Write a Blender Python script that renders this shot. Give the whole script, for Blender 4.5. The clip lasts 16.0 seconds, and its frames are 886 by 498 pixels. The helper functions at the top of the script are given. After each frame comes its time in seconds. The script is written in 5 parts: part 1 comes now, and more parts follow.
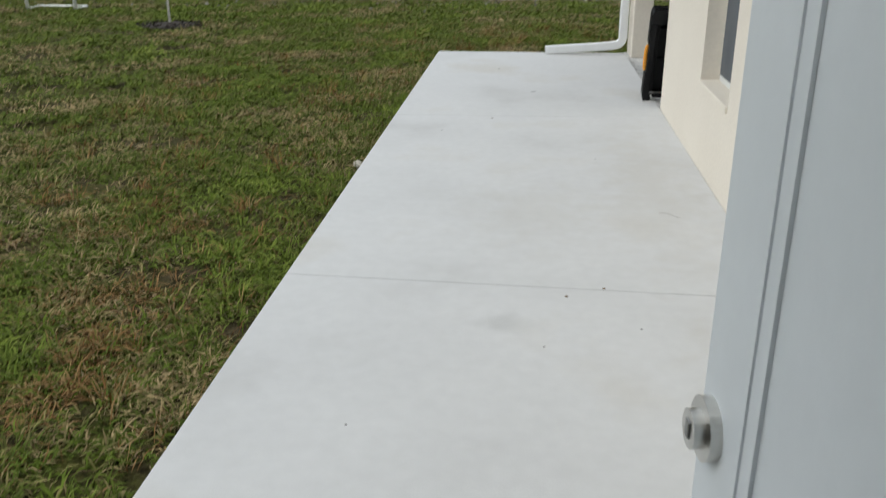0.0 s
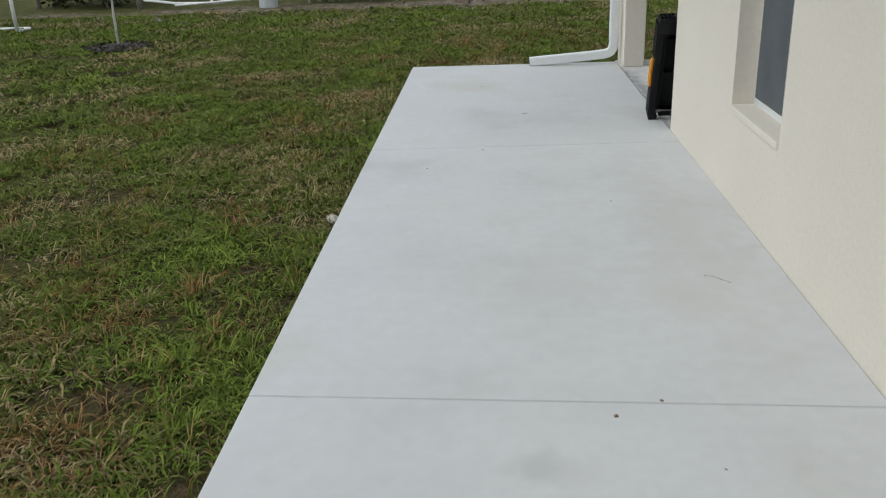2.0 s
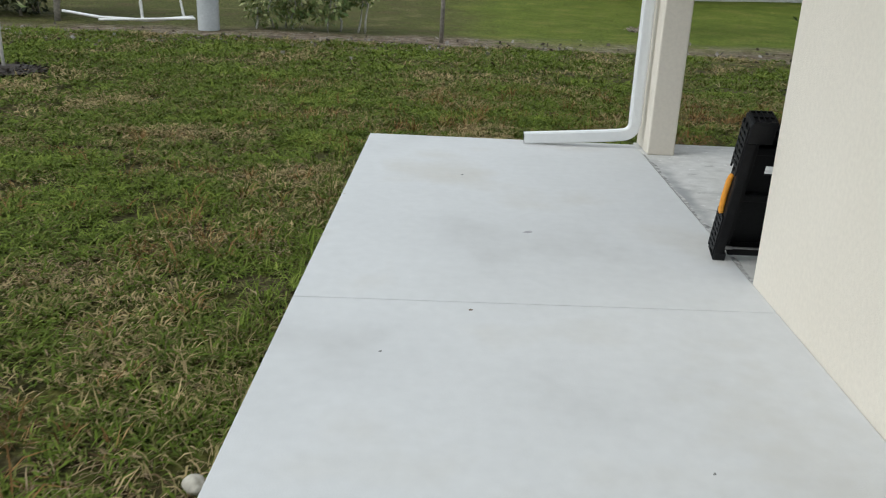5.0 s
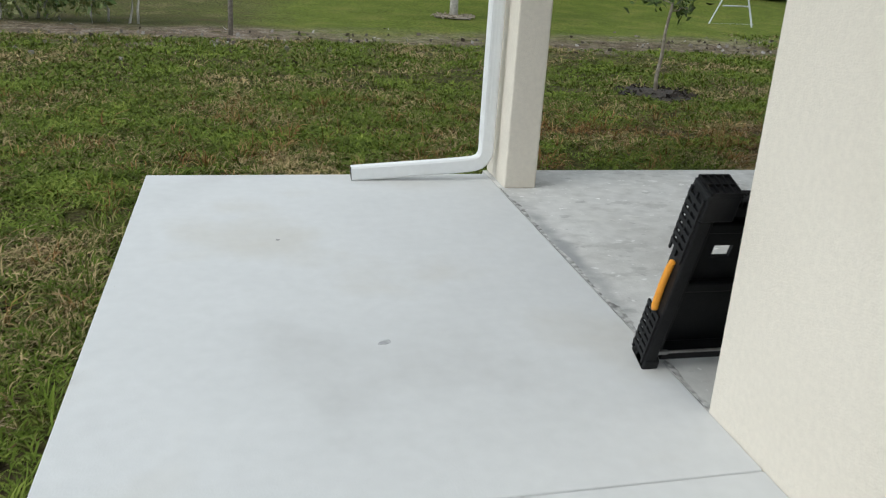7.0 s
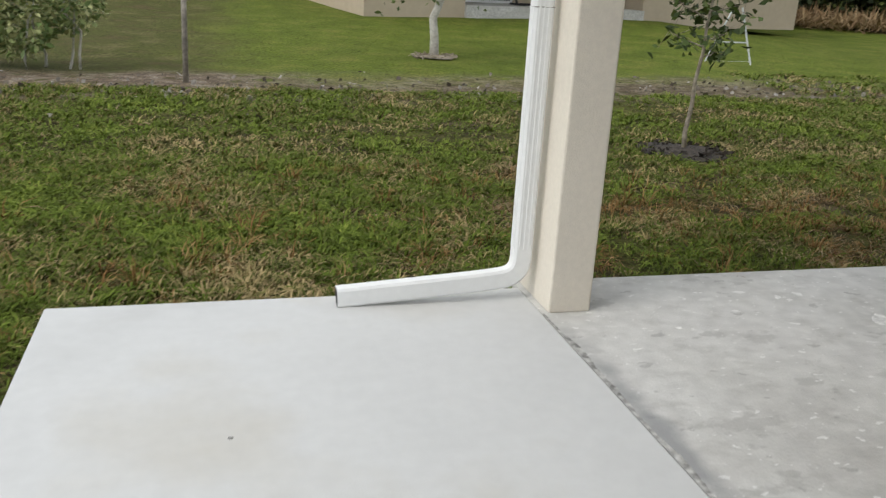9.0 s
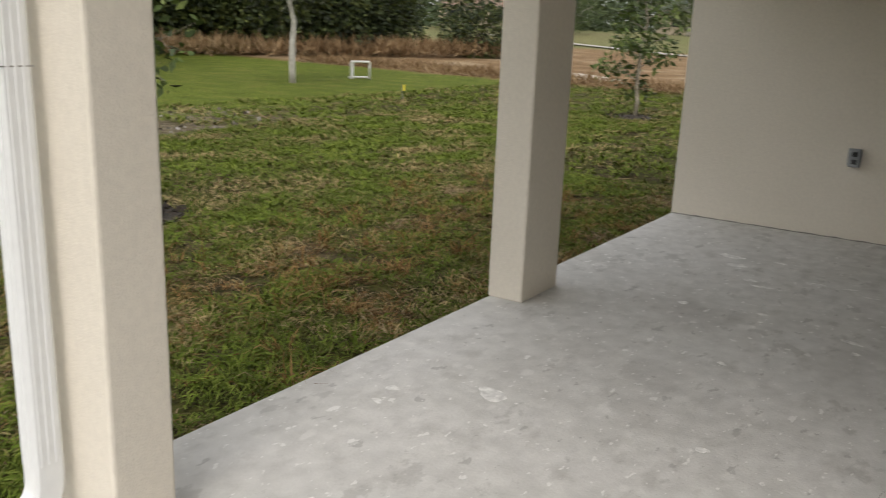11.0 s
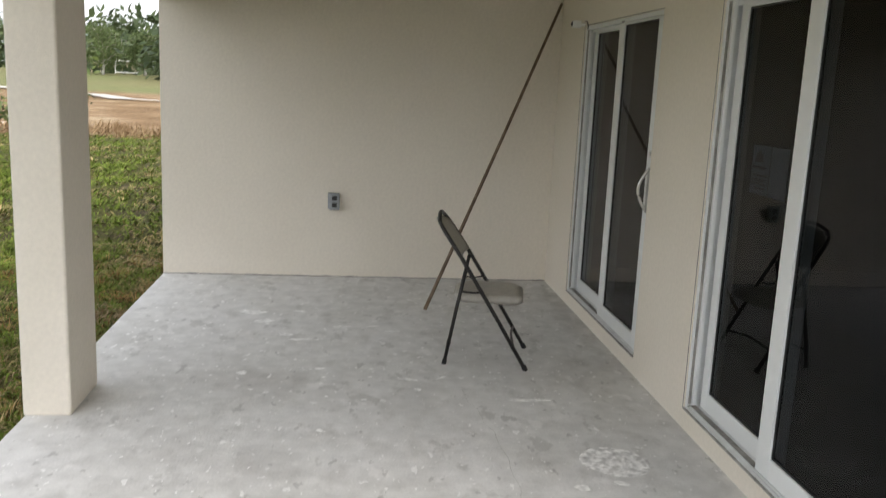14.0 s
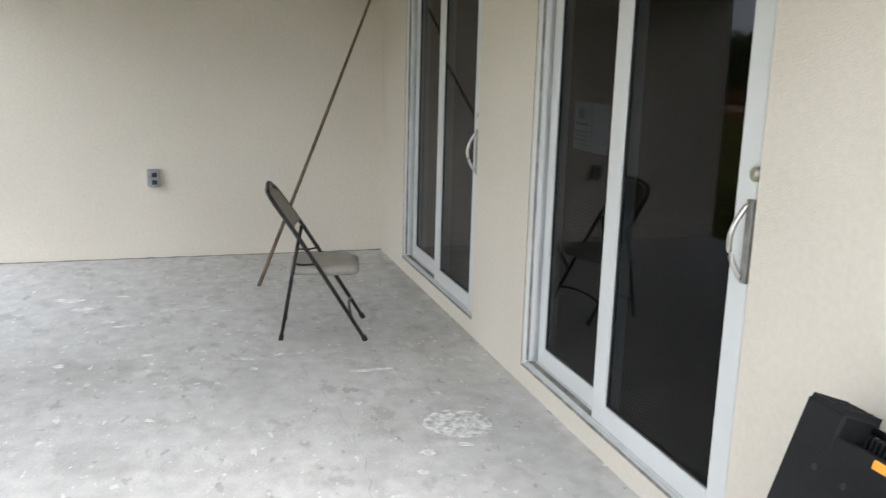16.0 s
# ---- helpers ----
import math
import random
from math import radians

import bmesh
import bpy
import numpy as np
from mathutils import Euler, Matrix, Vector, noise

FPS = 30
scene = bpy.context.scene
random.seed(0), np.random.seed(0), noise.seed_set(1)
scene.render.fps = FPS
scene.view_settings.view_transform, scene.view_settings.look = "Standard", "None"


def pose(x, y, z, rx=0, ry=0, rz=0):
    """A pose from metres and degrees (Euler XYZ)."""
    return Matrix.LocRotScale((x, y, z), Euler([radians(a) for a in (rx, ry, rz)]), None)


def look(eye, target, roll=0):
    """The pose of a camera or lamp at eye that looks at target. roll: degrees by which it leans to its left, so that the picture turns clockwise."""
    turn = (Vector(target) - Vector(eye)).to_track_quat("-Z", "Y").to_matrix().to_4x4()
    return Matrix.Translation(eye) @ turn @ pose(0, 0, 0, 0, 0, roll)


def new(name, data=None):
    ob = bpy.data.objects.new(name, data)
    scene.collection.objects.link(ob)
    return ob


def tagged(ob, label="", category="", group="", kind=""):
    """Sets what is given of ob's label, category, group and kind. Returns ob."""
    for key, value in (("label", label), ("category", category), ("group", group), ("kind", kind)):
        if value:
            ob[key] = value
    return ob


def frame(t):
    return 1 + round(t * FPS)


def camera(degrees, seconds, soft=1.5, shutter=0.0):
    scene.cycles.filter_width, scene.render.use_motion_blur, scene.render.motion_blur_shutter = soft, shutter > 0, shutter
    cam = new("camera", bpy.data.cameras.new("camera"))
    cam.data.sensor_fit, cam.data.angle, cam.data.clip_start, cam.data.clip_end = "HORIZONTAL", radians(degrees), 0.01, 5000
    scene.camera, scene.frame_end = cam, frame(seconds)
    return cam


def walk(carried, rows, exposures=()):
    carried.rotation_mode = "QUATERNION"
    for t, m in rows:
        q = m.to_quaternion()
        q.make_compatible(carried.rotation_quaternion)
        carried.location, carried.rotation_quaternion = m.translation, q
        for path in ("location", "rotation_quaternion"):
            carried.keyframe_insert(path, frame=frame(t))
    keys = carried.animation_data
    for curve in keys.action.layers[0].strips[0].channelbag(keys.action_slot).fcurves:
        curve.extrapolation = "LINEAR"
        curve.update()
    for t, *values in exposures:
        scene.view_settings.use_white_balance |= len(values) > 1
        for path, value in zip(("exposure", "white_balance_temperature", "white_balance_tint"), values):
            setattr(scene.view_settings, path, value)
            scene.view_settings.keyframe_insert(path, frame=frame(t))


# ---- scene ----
cam = camera(54.4, 16.0, soft=1.1, shutter=0.3)
PATH = [
    (0, (-0.198, -0.951, 1.68), (-0.384, 0.902, 0.951), -0.2),
    (0.5, (-0.265, -0.903, 1.735), (-0.35, 1.003, 1.135), -1.5),
    (1, (-0.256, -0.701, 1.746), (-0.367, 1.201, 1.137), -3.5),
    (1.5, (-0.338, -0.381, 1.724), (-0.458, 1.501, 1.06), -2.8),
    (2, (-0.408, 0.076, 1.713), (-0.534, 1.933, 0.982), -2.2),
    (2.5, (-0.49, 0.513, 1.733), (-0.663, 2.39, 1.065), -1.6),
    (3, (-0.584, 0.968, 1.695), (-0.735, 2.856, 1.053), 1.3),
    (5.5, (-0.637, 3.072, 1.655), (-0.538, 4.952, 0.979), 3.0),
    (6, (-0.644, 3.446, 1.686), (-0.376, 5.322, 1.047), 4.3),
    (6.5, (-0.664, 3.948, 1.685), (-0.353, 5.818, 1.05), 3.6),
    (7, (-0.702, 4.427, 1.677), (-0.265, 6.25, 0.978), 3.5),
    (7.5, (-0.638, 4.871, 1.679), (-0.192, 6.693, 0.985), 3.0),
    (8, (-0.658, 5.281, 1.667), (-0.267, 7.113, 0.969), 2.6),
    (10.3, (-0.435, 7.359, 1.649), (0.751, 8.907, 1.206), 2.2),
    (10.5, (-0.428, 7.501, 1.661), (0.911, 8.913, 1.202), 1.9),
    (11, (-0.388, 7.855, 1.642), (1.225, 8.921, 1.131), 2.2),
    (11.5, (-0.306, 8.201, 1.695), (1.461, 8.998, 1.201), 3.3),
    (12, (-0.321, 8.522, 1.695), (1.559, 9.056, 1.271), 4.1),
    (12.5, (-0.308, 8.661, 1.678), (1.598, 9.055, 1.217), 2.3),
    (13, (-0.234, 8.73, 1.683), (1.69, 8.713, 1.14), 3.9),
    (13.5, (-0.244, 8.818, 1.716), (1.671, 8.636, 1.169), 4.2),
    (14, (-0.299, 8.802, 1.77), (1.653, 8.587, 1.388), 2.6),
    (14.5, (-0.272, 8.794, 1.807), (1.687, 8.478, 1.556), 1.7),
    (15, (-0.279, 8.747, 1.774), (1.656, 8.307, 1.525), 1.9),
    (15.5, (-0.225, 8.7, 1.737), (1.614, 8.015, 1.355), 2.1),
    (16, (-0.205, 8.753, 1.723), (1.66, 8.173, 1.292), 1.6),
]
EXPOSURES = [(0.0, -0.12, 6350, 7), (1.5, -0.10, 6150, 7), (2.0, -0.32, 6200, 6), (2.5, -0.1, 6200, 7), (3.0, -0.05, 6200, 7), (6.0, -0.08, 6200, 5), (6.5, -0.04, 6200, 5), (8.0, 0.09, 6250, 6), (10.5, 0.13, 6930, 11), (11.0, 0.22, 6900, 11), (11.5, 0.58, 6850, 11), (12.0, 0.43, 6850, 11), (12.5, 0.69, 6850, 11), (13.0, 0.78, 6700, 11), (13.5, 1.02, 6650, 11), (14.0, 1.04, 6550, 11), (14.5, 1.29, 6500, 11), (15.0, 1.4, 6350, 11), (15.5, 1.65, 6200, 11), (16.0, 1.6, 6200, 11)]
walk(cam, [(t, look(eye, target, roll)) for t, eye, target, roll in PATH], EXPOSURES)

# ---- light ----
world = bpy.data.worlds.new("overcast_sky")
scene.world = world
world.use_nodes = True
wn, wl = world.node_tree.nodes, world.node_tree.links
wn.clear()
sky = wn.new("ShaderNodeTexSky")
sky.sky_type = "NISHITA"
sky.sun_disc = False
sky.sun_elevation, sky.sun_rotation = radians(48), radians(250)
sky.air_density, sky.dust_density, sky.ozone_density = 1.0, 4.0, 1.0
veil = wn.new("ShaderNodeHueSaturation")
veil.inputs["Saturation"].default_value = 0.22
veil.inputs["Value"].default_value = 1.0
wl.new(sky.outputs[0], veil.inputs["Color"])
cl_co = wn.new("ShaderNodeTexCoord")
cl = wn.new("ShaderNodeTexNoise")
cl.inputs["Scale"].default_value = 2.2
cl.inputs["Detail"].default_value = 6
wl.new(cl_co.outputs["Generated"], cl.inputs["Vector"])
cl_map = wn.new("ShaderNodeMapRange")
cl_map.inputs[1].default_value, cl_map.inputs[2].default_value = 0.35, 0.7
cl_map.inputs[3].default_value, cl_map.inputs[4].default_value = 0.35, 0.75
wl.new(cl.outputs["Fac"], cl_map.inputs[0])
cl_mix = wn.new("ShaderNodeMix")
cl_mix.data_type = "RGBA"
wl.new(cl_map.outputs[0], cl_mix.inputs["Factor"])
wl.new(veil.outputs[0], cl_mix.inputs["A"])
cl_mix.inputs["B"].default_value = (9.5, 9.9, 10.4, 1)
bg = wn.new("ShaderNodeBackground")
bg.inputs["Strength"].default_value = 0.13
wl.new(cl_mix.outputs["Result"], bg.inputs["Color"])
wo = wn.new("ShaderNodeOutputWorld")
wl.new(bg.outputs[0], wo.inputs[0])
sun = new("sun", bpy.data.lights.new("sun", "SUN"))
sun.data.energy, sun.data.angle, sun.data.color = 0.7, radians(25), (1.0, 0.96, 0.9)
sun.matrix_world = look((0, 0, 30), (0 + 30 * math.sin(radians(250)) * -1, -30 * math.cos(radians(250)), 0))


# ---- materials ----
def mat(name, cols, scale=1.5, rough=0.8, bump=0.0, bscale=60.0, metal=0.0, fine=0.25, fscale=25.0, detail=5.0, island=0.0, objrand=0.0, spec=0.4):
    """Two scales of noise over a colour ramp, plus fine relief."""
    m = bpy.data.materials.new(name)
    m.use_nodes = True
    n, l = m.node_tree.nodes, m.node_tree.links
    b = n["Principled BSDF"]
    geo = n.new("ShaderNodeNewGeometry")
    n1 = n.new("ShaderNodeTexNoise")
    n1.inputs["Scale"].default_value, n1.inputs["Detail"].default_value = scale, detail
    n2 = n.new("ShaderNodeTexNoise")
    n2.inputs["Scale"].default_value, n2.inputs["Detail"].default_value = fscale, 4
    l.new(geo.outputs["Position"], n1.inputs["Vector"])
    l.new(geo.outputs["Position"], n2.inputs["Vector"])
    fac = n1.outputs["Fac"]
    if island or objrand:
        ad = n.new("ShaderNodeMath")
        ad.operation = "MULTIPLY_ADD"
        if island:
            src = geo.outputs["Random Per Island"]
        else:
            src = n.new("ShaderNodeObjectInfo").outputs["Random"]
        l.new(src, ad.inputs[0])
        ad.inputs[1].default_value = island or objrand
        sb = n.new("ShaderNodeMath")
        sb.operation = "SUBTRACT"
        l.new(fac, sb.inputs[0])
        sb.inputs[1].default_value = (island or objrand) / 2
        l.new(sb.outputs[0], ad.inputs[2])
        fac = ad.outputs[0]
    ramp = n.new("ShaderNodeValToRGB")
    el = ramp.color_ramp.elements
    while len(el) < len(cols):
        el.new(0.5)
    for e, (p, c) in zip(el, cols):
        e.position, e.color = p, (*c, 1)
    l.new(fac, ramp.inputs[0])
    mr = n.new("ShaderNodeMapRange")
    mr.inputs[1].default_value, mr.inputs[2].default_value = 0.3, 0.7
    mr.inputs[3].default_value, mr.inputs[4].default_value = 1 - fine, 1 + fine
    l.new(n2.outputs["Fac"], mr.inputs[0])
    mx = n.new("ShaderNodeMix")
    mx.data_type, mx.blend_type = "RGBA", "MULTIPLY"
    mx.inputs["Factor"].default_value = 1
    l.new(ramp.outputs[0], mx.inputs["A"])
    l.new(mr.outputs[0], mx.inputs["B"])
    l.new(mx.outputs["Result"], b.inputs["Base Color"])
    b.inputs["Roughness"].default_value, b.inputs["Metallic"].default_value = rough, metal
    b.inputs["Specular IOR Level"].default_value = spec
    if bump:
        n3 = n.new("ShaderNodeTexNoise")
        n3.inputs["Scale"].default_value, n3.inputs["Detail"].default_value = bscale, 4
        l.new(geo.outputs["Position"], n3.inputs["Vector"])
        bp = n.new("ShaderNodeBump")
        bp.inputs["Strength"].default_value, bp.inputs["Distance"].default_value = bump, 0.01
        l.new(n3.outputs["Fac"], bp.inputs["Height"])
        l.new(bp.outputs[0], b.inputs["Normal"])
    return m


def two(a, b):
    return [(0.35, a), (0.65, b)]


M_STUCCO = mat("cream_stucco", two((0.705, 0.65, 0.56), (0.745, 0.69, 0.60)), 0.8, 0.9, 0.32, 120, fine=0.035, fscale=40)
M_CEIL = mat("ceiling_paint", two((0.70, 0.64, 0.55), (0.74, 0.68, 0.59)), 0.8, 0.9, 0.5, 70, fine=0.03)
M_WALK = mat("new_concrete", [(0.28, (0.50, 0.50, 0.495)), (0.42, (0.58, 0.585, 0.585)), (0.55, (0.605, 0.61, 0.61)), (0.72, (0.55, 0.535, 0.50))], 0.75, 0.85, 0.12, 120, fine=0.025, fscale=14)


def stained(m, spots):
    """Soft smudges and darker areas on a slab: x, y, half-length along x and along y, strength, colour."""
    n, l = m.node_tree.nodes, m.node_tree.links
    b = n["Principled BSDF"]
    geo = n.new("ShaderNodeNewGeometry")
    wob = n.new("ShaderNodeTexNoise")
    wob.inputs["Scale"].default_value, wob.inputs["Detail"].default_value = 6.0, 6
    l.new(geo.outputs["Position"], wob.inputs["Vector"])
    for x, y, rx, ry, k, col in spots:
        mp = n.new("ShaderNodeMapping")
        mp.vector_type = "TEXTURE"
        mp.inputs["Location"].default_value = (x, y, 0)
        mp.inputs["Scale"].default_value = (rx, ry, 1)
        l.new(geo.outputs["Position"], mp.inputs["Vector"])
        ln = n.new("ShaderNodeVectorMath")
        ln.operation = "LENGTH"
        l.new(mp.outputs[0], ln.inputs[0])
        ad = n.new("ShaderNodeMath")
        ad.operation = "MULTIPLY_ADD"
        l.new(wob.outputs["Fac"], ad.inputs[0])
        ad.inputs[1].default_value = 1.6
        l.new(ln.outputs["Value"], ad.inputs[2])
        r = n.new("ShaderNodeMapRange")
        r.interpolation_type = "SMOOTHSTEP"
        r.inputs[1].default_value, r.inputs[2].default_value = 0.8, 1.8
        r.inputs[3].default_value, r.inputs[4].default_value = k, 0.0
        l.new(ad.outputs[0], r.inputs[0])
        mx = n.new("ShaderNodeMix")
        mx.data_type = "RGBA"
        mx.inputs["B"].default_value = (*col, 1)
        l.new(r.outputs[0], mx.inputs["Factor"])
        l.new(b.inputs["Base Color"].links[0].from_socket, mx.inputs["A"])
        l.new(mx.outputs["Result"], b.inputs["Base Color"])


stained(M_WALK, ((-0.27, 2.46, 0.16, 0.14, 0.45, (0.40, 0.405, 0.40)), (0.62, 4.6, 0.45, 2.2, 0.4, (0.52, 0.50, 0.455)), (0.70, 1.6, 0.4, 1.2, 0.4, (0.53, 0.51, 0.46)), (-0.15, 4.0, 0.6, 0.9, 0.3, (0.53, 0.515, 0.475))))
M_WALKSIDE = mat("concrete_edge", two((0.45, 0.44, 0.41), (0.55, 0.54, 0.52)), 3, 0.9, 0.4, 60)
M_JOINT = mat("joint_dirt", two((0.10, 0.095, 0.085), (0.2, 0.19, 0.17)), 9, 0.95, 0.4, 80)
# grey for real joints and for shadow lines laid on as strips
M_GAP = mat("joint_shadow_grey", two((0.22, 0.21, 0.195), (0.36, 0.345, 0.32)), 9, 0.95, 0.4, 80)
M_WHITE = mat("white_paint", two((0.78, 0.79, 0.79), (0.82, 0.83, 0.83)), 1.5, 0.45, 0.05, 40, fine=0.02)
M_VINYL = mat("white_vinyl", two((0.70, 0.715, 0.71), (0.73, 0.745, 0.74)), 1.5, 0.38, 0.0, fine=0.012)
M_DOOR = mat("primed_door_paint", two((0.66, 0.70, 0.73), (0.7, 0.74, 0.77)), 1.2, 0.42, 0.05, 30, fine=0.015)
M_TRACK = mat("aluminium_track", two((0.60, 0.61, 0.61), (0.68, 0.69, 0.69)), 6, 0.4, 0.0, metal=0.2, fine=0.05)
M_GASKET = mat("black_gasket", two((0.015, 0.015, 0.016), (0.03, 0.03, 0.03)), 4, 0.6)
M_CHROME = mat("brushed_nickel", two((0.55, 0.54, 0.51), (0.66, 0.65, 0.62)), 8, 0.28, 0.0, metal=1.0, fine=0.05)
M_STEEL = mat("dull_steel", two((0.32, 0.32, 0.32), (0.45, 0.45, 0.44)), 10, 0.4, 0.0, metal=0.9)
M_BRASS = mat("weathered_tap_metal", two((0.09, 0.085, 0.07), (0.2, 0.18, 0.14)), 30, 0.5, 0.3, 90, metal=0.6)
M_BLACK = mat("black_plastic", two((0.006, 0.006, 0.007), (0.011, 0.0115, 0.0125)), 5, 0.48, 0.1, 140, fine=0.2, fscale=60, spec=0.2)
M_ORANGE = mat("orange_plastic", two((0.85, 0.33, 0.03), (0.9, 0.4, 0.05)), 6, 0.4, 0.1, 60, fine=0.08)
M_CHAIRPOLY = mat("taupe_polyethylene", two((0.34, 0.325, 0.285), (0.39, 0.37, 0.325)), 4, 0.5, 0.3, 160, fine=0.08)
M_CHAIRTUBE = mat("dark_bronze_tube", two((0.018, 0.017, 0.016), (0.035, 0.033, 0.03)), 7, 0.4, 0.1, 60, metal=0.3)
M_WOODPOLE = mat("old_wooden_pole", two((0.13, 0.092, 0.062), (0.22, 0.165, 0.115)), 5, 0.75, 0.3, 60, fine=0.3)
M_GREY = mat("grey_electrical_box", two((0.25, 0.265, 0.28), (0.32, 0.335, 0.35)), 8, 0.5, fine=0.1)
M_PVC = mat("white_pvc", two((0.78, 0.78, 0.76), (0.84, 0.84, 0.83)), 3, 0.4, fine=0.04)
M_SCREEN = mat("insect_screen", two((0.075, 0.085, 0.095), (0.10, 0.11, 0.12)), 3, 0.7, fine=0.05)
M_PAPER = mat("notice_paper", two((0.50, 0.54, 0.58), (0.56, 0.6, 0.64)), 10, 0.8, fine=0.03)
M_INK = mat("printed_ink", two((0.05, 0.05, 0.06), (0.1, 0.1, 0.11)), 12, 0.8)
# near-black room colours carry the darkness of the unlit interior
M_ROOM = mat("unlit_room_shade", two((0.035, 0.033, 0.03), (0.048, 0.045, 0.041)), 1, 0.9)
M_ROOMFLOOR = mat("unlit_floor_shade", two((0.02, 0.02, 0.019), (0.032, 0.031, 0.029)), 2, 0.6)
M_ROOF = mat("roof_shingle", two((0.10, 0.10, 0.10), (0.16, 0.155, 0.15)), 4, 0.9, 0.5, 30)
M_BARK = mat("grey_bark", two((0.20, 0.17, 0.13), (0.36, 0.32, 0.26)), 9, 0.9, 0.8, 45, fine=0.3)
M_PALEBARK = mat("pale_bark", two((0.40, 0.38, 0.34), (0.55, 0.53, 0.49)), 6, 0.9, 0.6, 40, fine=0.2)
M_LEAF = mat("tree_leaves", [(0.2, (0.03, 0.05, 0.010)), (0.5, (0.065, 0.105, 0.02)), (0.8, (0.14, 0.18, 0.045))], 1.2, 0.55, island=0.6, fine=0.2)
M_LEAFDARK = mat("dark_leaves", [(0.2, (0.014, 0.020, 0.007)), (0.5, (0.038, 0.05, 0.015)), (0.85, (0.10, 0.105, 0.035))], 0.25, 0.6, island=0.6, fine=0.2)
M_LEAFTHICK = mat("thicket_leaves", [(0.2, (0.012, 0.020, 0.006)), (0.5, (0.034, 0.052, 0.012)), (0.85, (0.105, 0.125, 0.03))], 0.35, 0.6, island=0.65, fine=0.25)
M_LEAFPALE = mat("variegated_leaves", [(0.2, (0.10, 0.16, 0.04)), (0.5, (0.24, 0.29, 0.10)), (0.8, (0.46, 0.46, 0.22))], 1.4, 0.5, island=0.7, fine=0.2)
M_LEAFFAR = mat("far_leaves", [(0.2, (0.02, 0.034, 0.012)), (0.5, (0.042, 0.066, 0.021)), (0.85, (0.09, 0.115, 0.042))], 0.06, 0.7, island=0.5, fine=0.2)
M_LEAFROAD = mat("roadside_leaves", [(0.2, (0.04, 0.062, 0.02)), (0.5, (0.085, 0.125, 0.038)), (0.85, (0.16, 0.20, 0.07))], 0.1, 0.7, island=0.5, fine=0.2)
M_DRYGRASS = mat("dry_grass_stalks", [(0.2, (0.13, 0.078, 0.036)), (0.5, (0.21, 0.132, 0.065)), (0.8, (0.33, 0.235, 0.13))], 0.6, 0.9, island=0.5)
M_RUST = mat("rusty_dead_grass", [(0.25, (0.14, 0.075, 0.028)), (0.5, (0.23, 0.13, 0.05)), (0.8, (0.36, 0.24, 0.11))], 2.0, 0.9, island=0.6, spec=0.08)
M_STRAW = mat("straw_thatch", [(0.25, (0.11, 0.068, 0.034)), (0.5, (0.205, 0.145, 0.080)), (0.8, (0.37, 0.29, 0.18))], 2.0, 0.9, island=0.6, spec=0.08)
M_MULCH = mat("dark_mulch", two((0.02, 0.016, 0.013), (0.06, 0.048, 0.038)), 12, 0.95, 0.9, 50, island=0.4)
M_TANSOIL = mat("sandy_soil", two((0.24, 0.20, 0.15), (0.36, 0.31, 0.24)), 4, 0.95, 0.7, 40)
M_STONE = mat("rubble", [(0.25, (0.07, 0.058, 0.045)), (0.5, (0.15, 0.125, 0.10)), (0.85, (0.34, 0.32, 0.29))], 3, 0.9, 0.5, 50, island=0.8)
M_SIDING = mat("yellow_cream_siding", two((0.80, 0.75, 0.60), (0.85, 0.80, 0.65)), 0.6, 0.7, fine=0.04, fscale=6)
M_TANSTUCCO = mat("tan_stucco", two((0.46, 0.385, 0.29), (0.5, 0.42, 0.32)), 0.5, 0.9, 0.4, 20, fine=0.04, fscale=5)
M_DARKGLASS = mat("dark_window", two((0.015, 0.02, 0.022), (0.03, 0.036, 0.04)), 0.5, 0.1, spec=0.6)
M_GREENDRAPE = mat("green_blind", two((0.05, 0.075, 0.07), (0.08, 0.11, 0.10)), 1, 0.4)
M_FABRIC = mat("striped_canvas", two((0.35, 0.35, 0.37), (0.75, 0.75, 0.74)), 9, 0.9)
M_CONCPIPE = mat("grey_standpipe", two((0.42, 0.44, 0.45), (0.52, 0.54, 0.55)), 2, 0.6, 0.1, 40, fine=0.08)
M_POST = mat("weathered_post", two((0.20, 0.18, 0.155), (0.32, 0.29, 0.25)), 5, 0.9, 0.6, 40, fine=0.25)
M_ROAD = mat("pale_road", two((0.42, 0.39, 0.35), (0.52, 0.49, 0.45)), 0.3, 0.9)
M_YELLOW = mat("yellow_flag", two((0.75, 0.6, 0.03), (0.85, 0.7, 0.05)), 5, 0.6)
M_BLUEROOF = mat("grey_metal_roof", two((0.10, 0.115, 0.13), (0.15, 0.165, 0.18)), 0.3, 0.5)
M_HOUSEWHITE = mat("white_far_wall", two((0.66, 0.67, 0.68), (0.72, 0.73, 0.74)), 0.2, 0.8)
M_BRICKRED = mat("terracotta", two((0.21, 0.14, 0.105), (0.28, 0.19, 0.145)), 5, 0.8)


def glass(name, tint, ior):
    m = bpy.data.materials.new(name)
    m.use_nodes = True
    b = m.node_tree.nodes["Principled BSDF"]
    b.inputs["Base Color"].default_value = (*tint, 1)
    b.inputs["Roughness"].default_value = 0.0
    b.inputs["IOR"].default_value = ior
    b.inputs["Transmission Weight"].default_value = 1
    return m


M_GLASS = glass("tinted_glass", (0.17, 0.195, 0.213), 1.235)
M_WINGLASS = glass("window_glass", (0.4, 0.43, 0.45), 1.3)


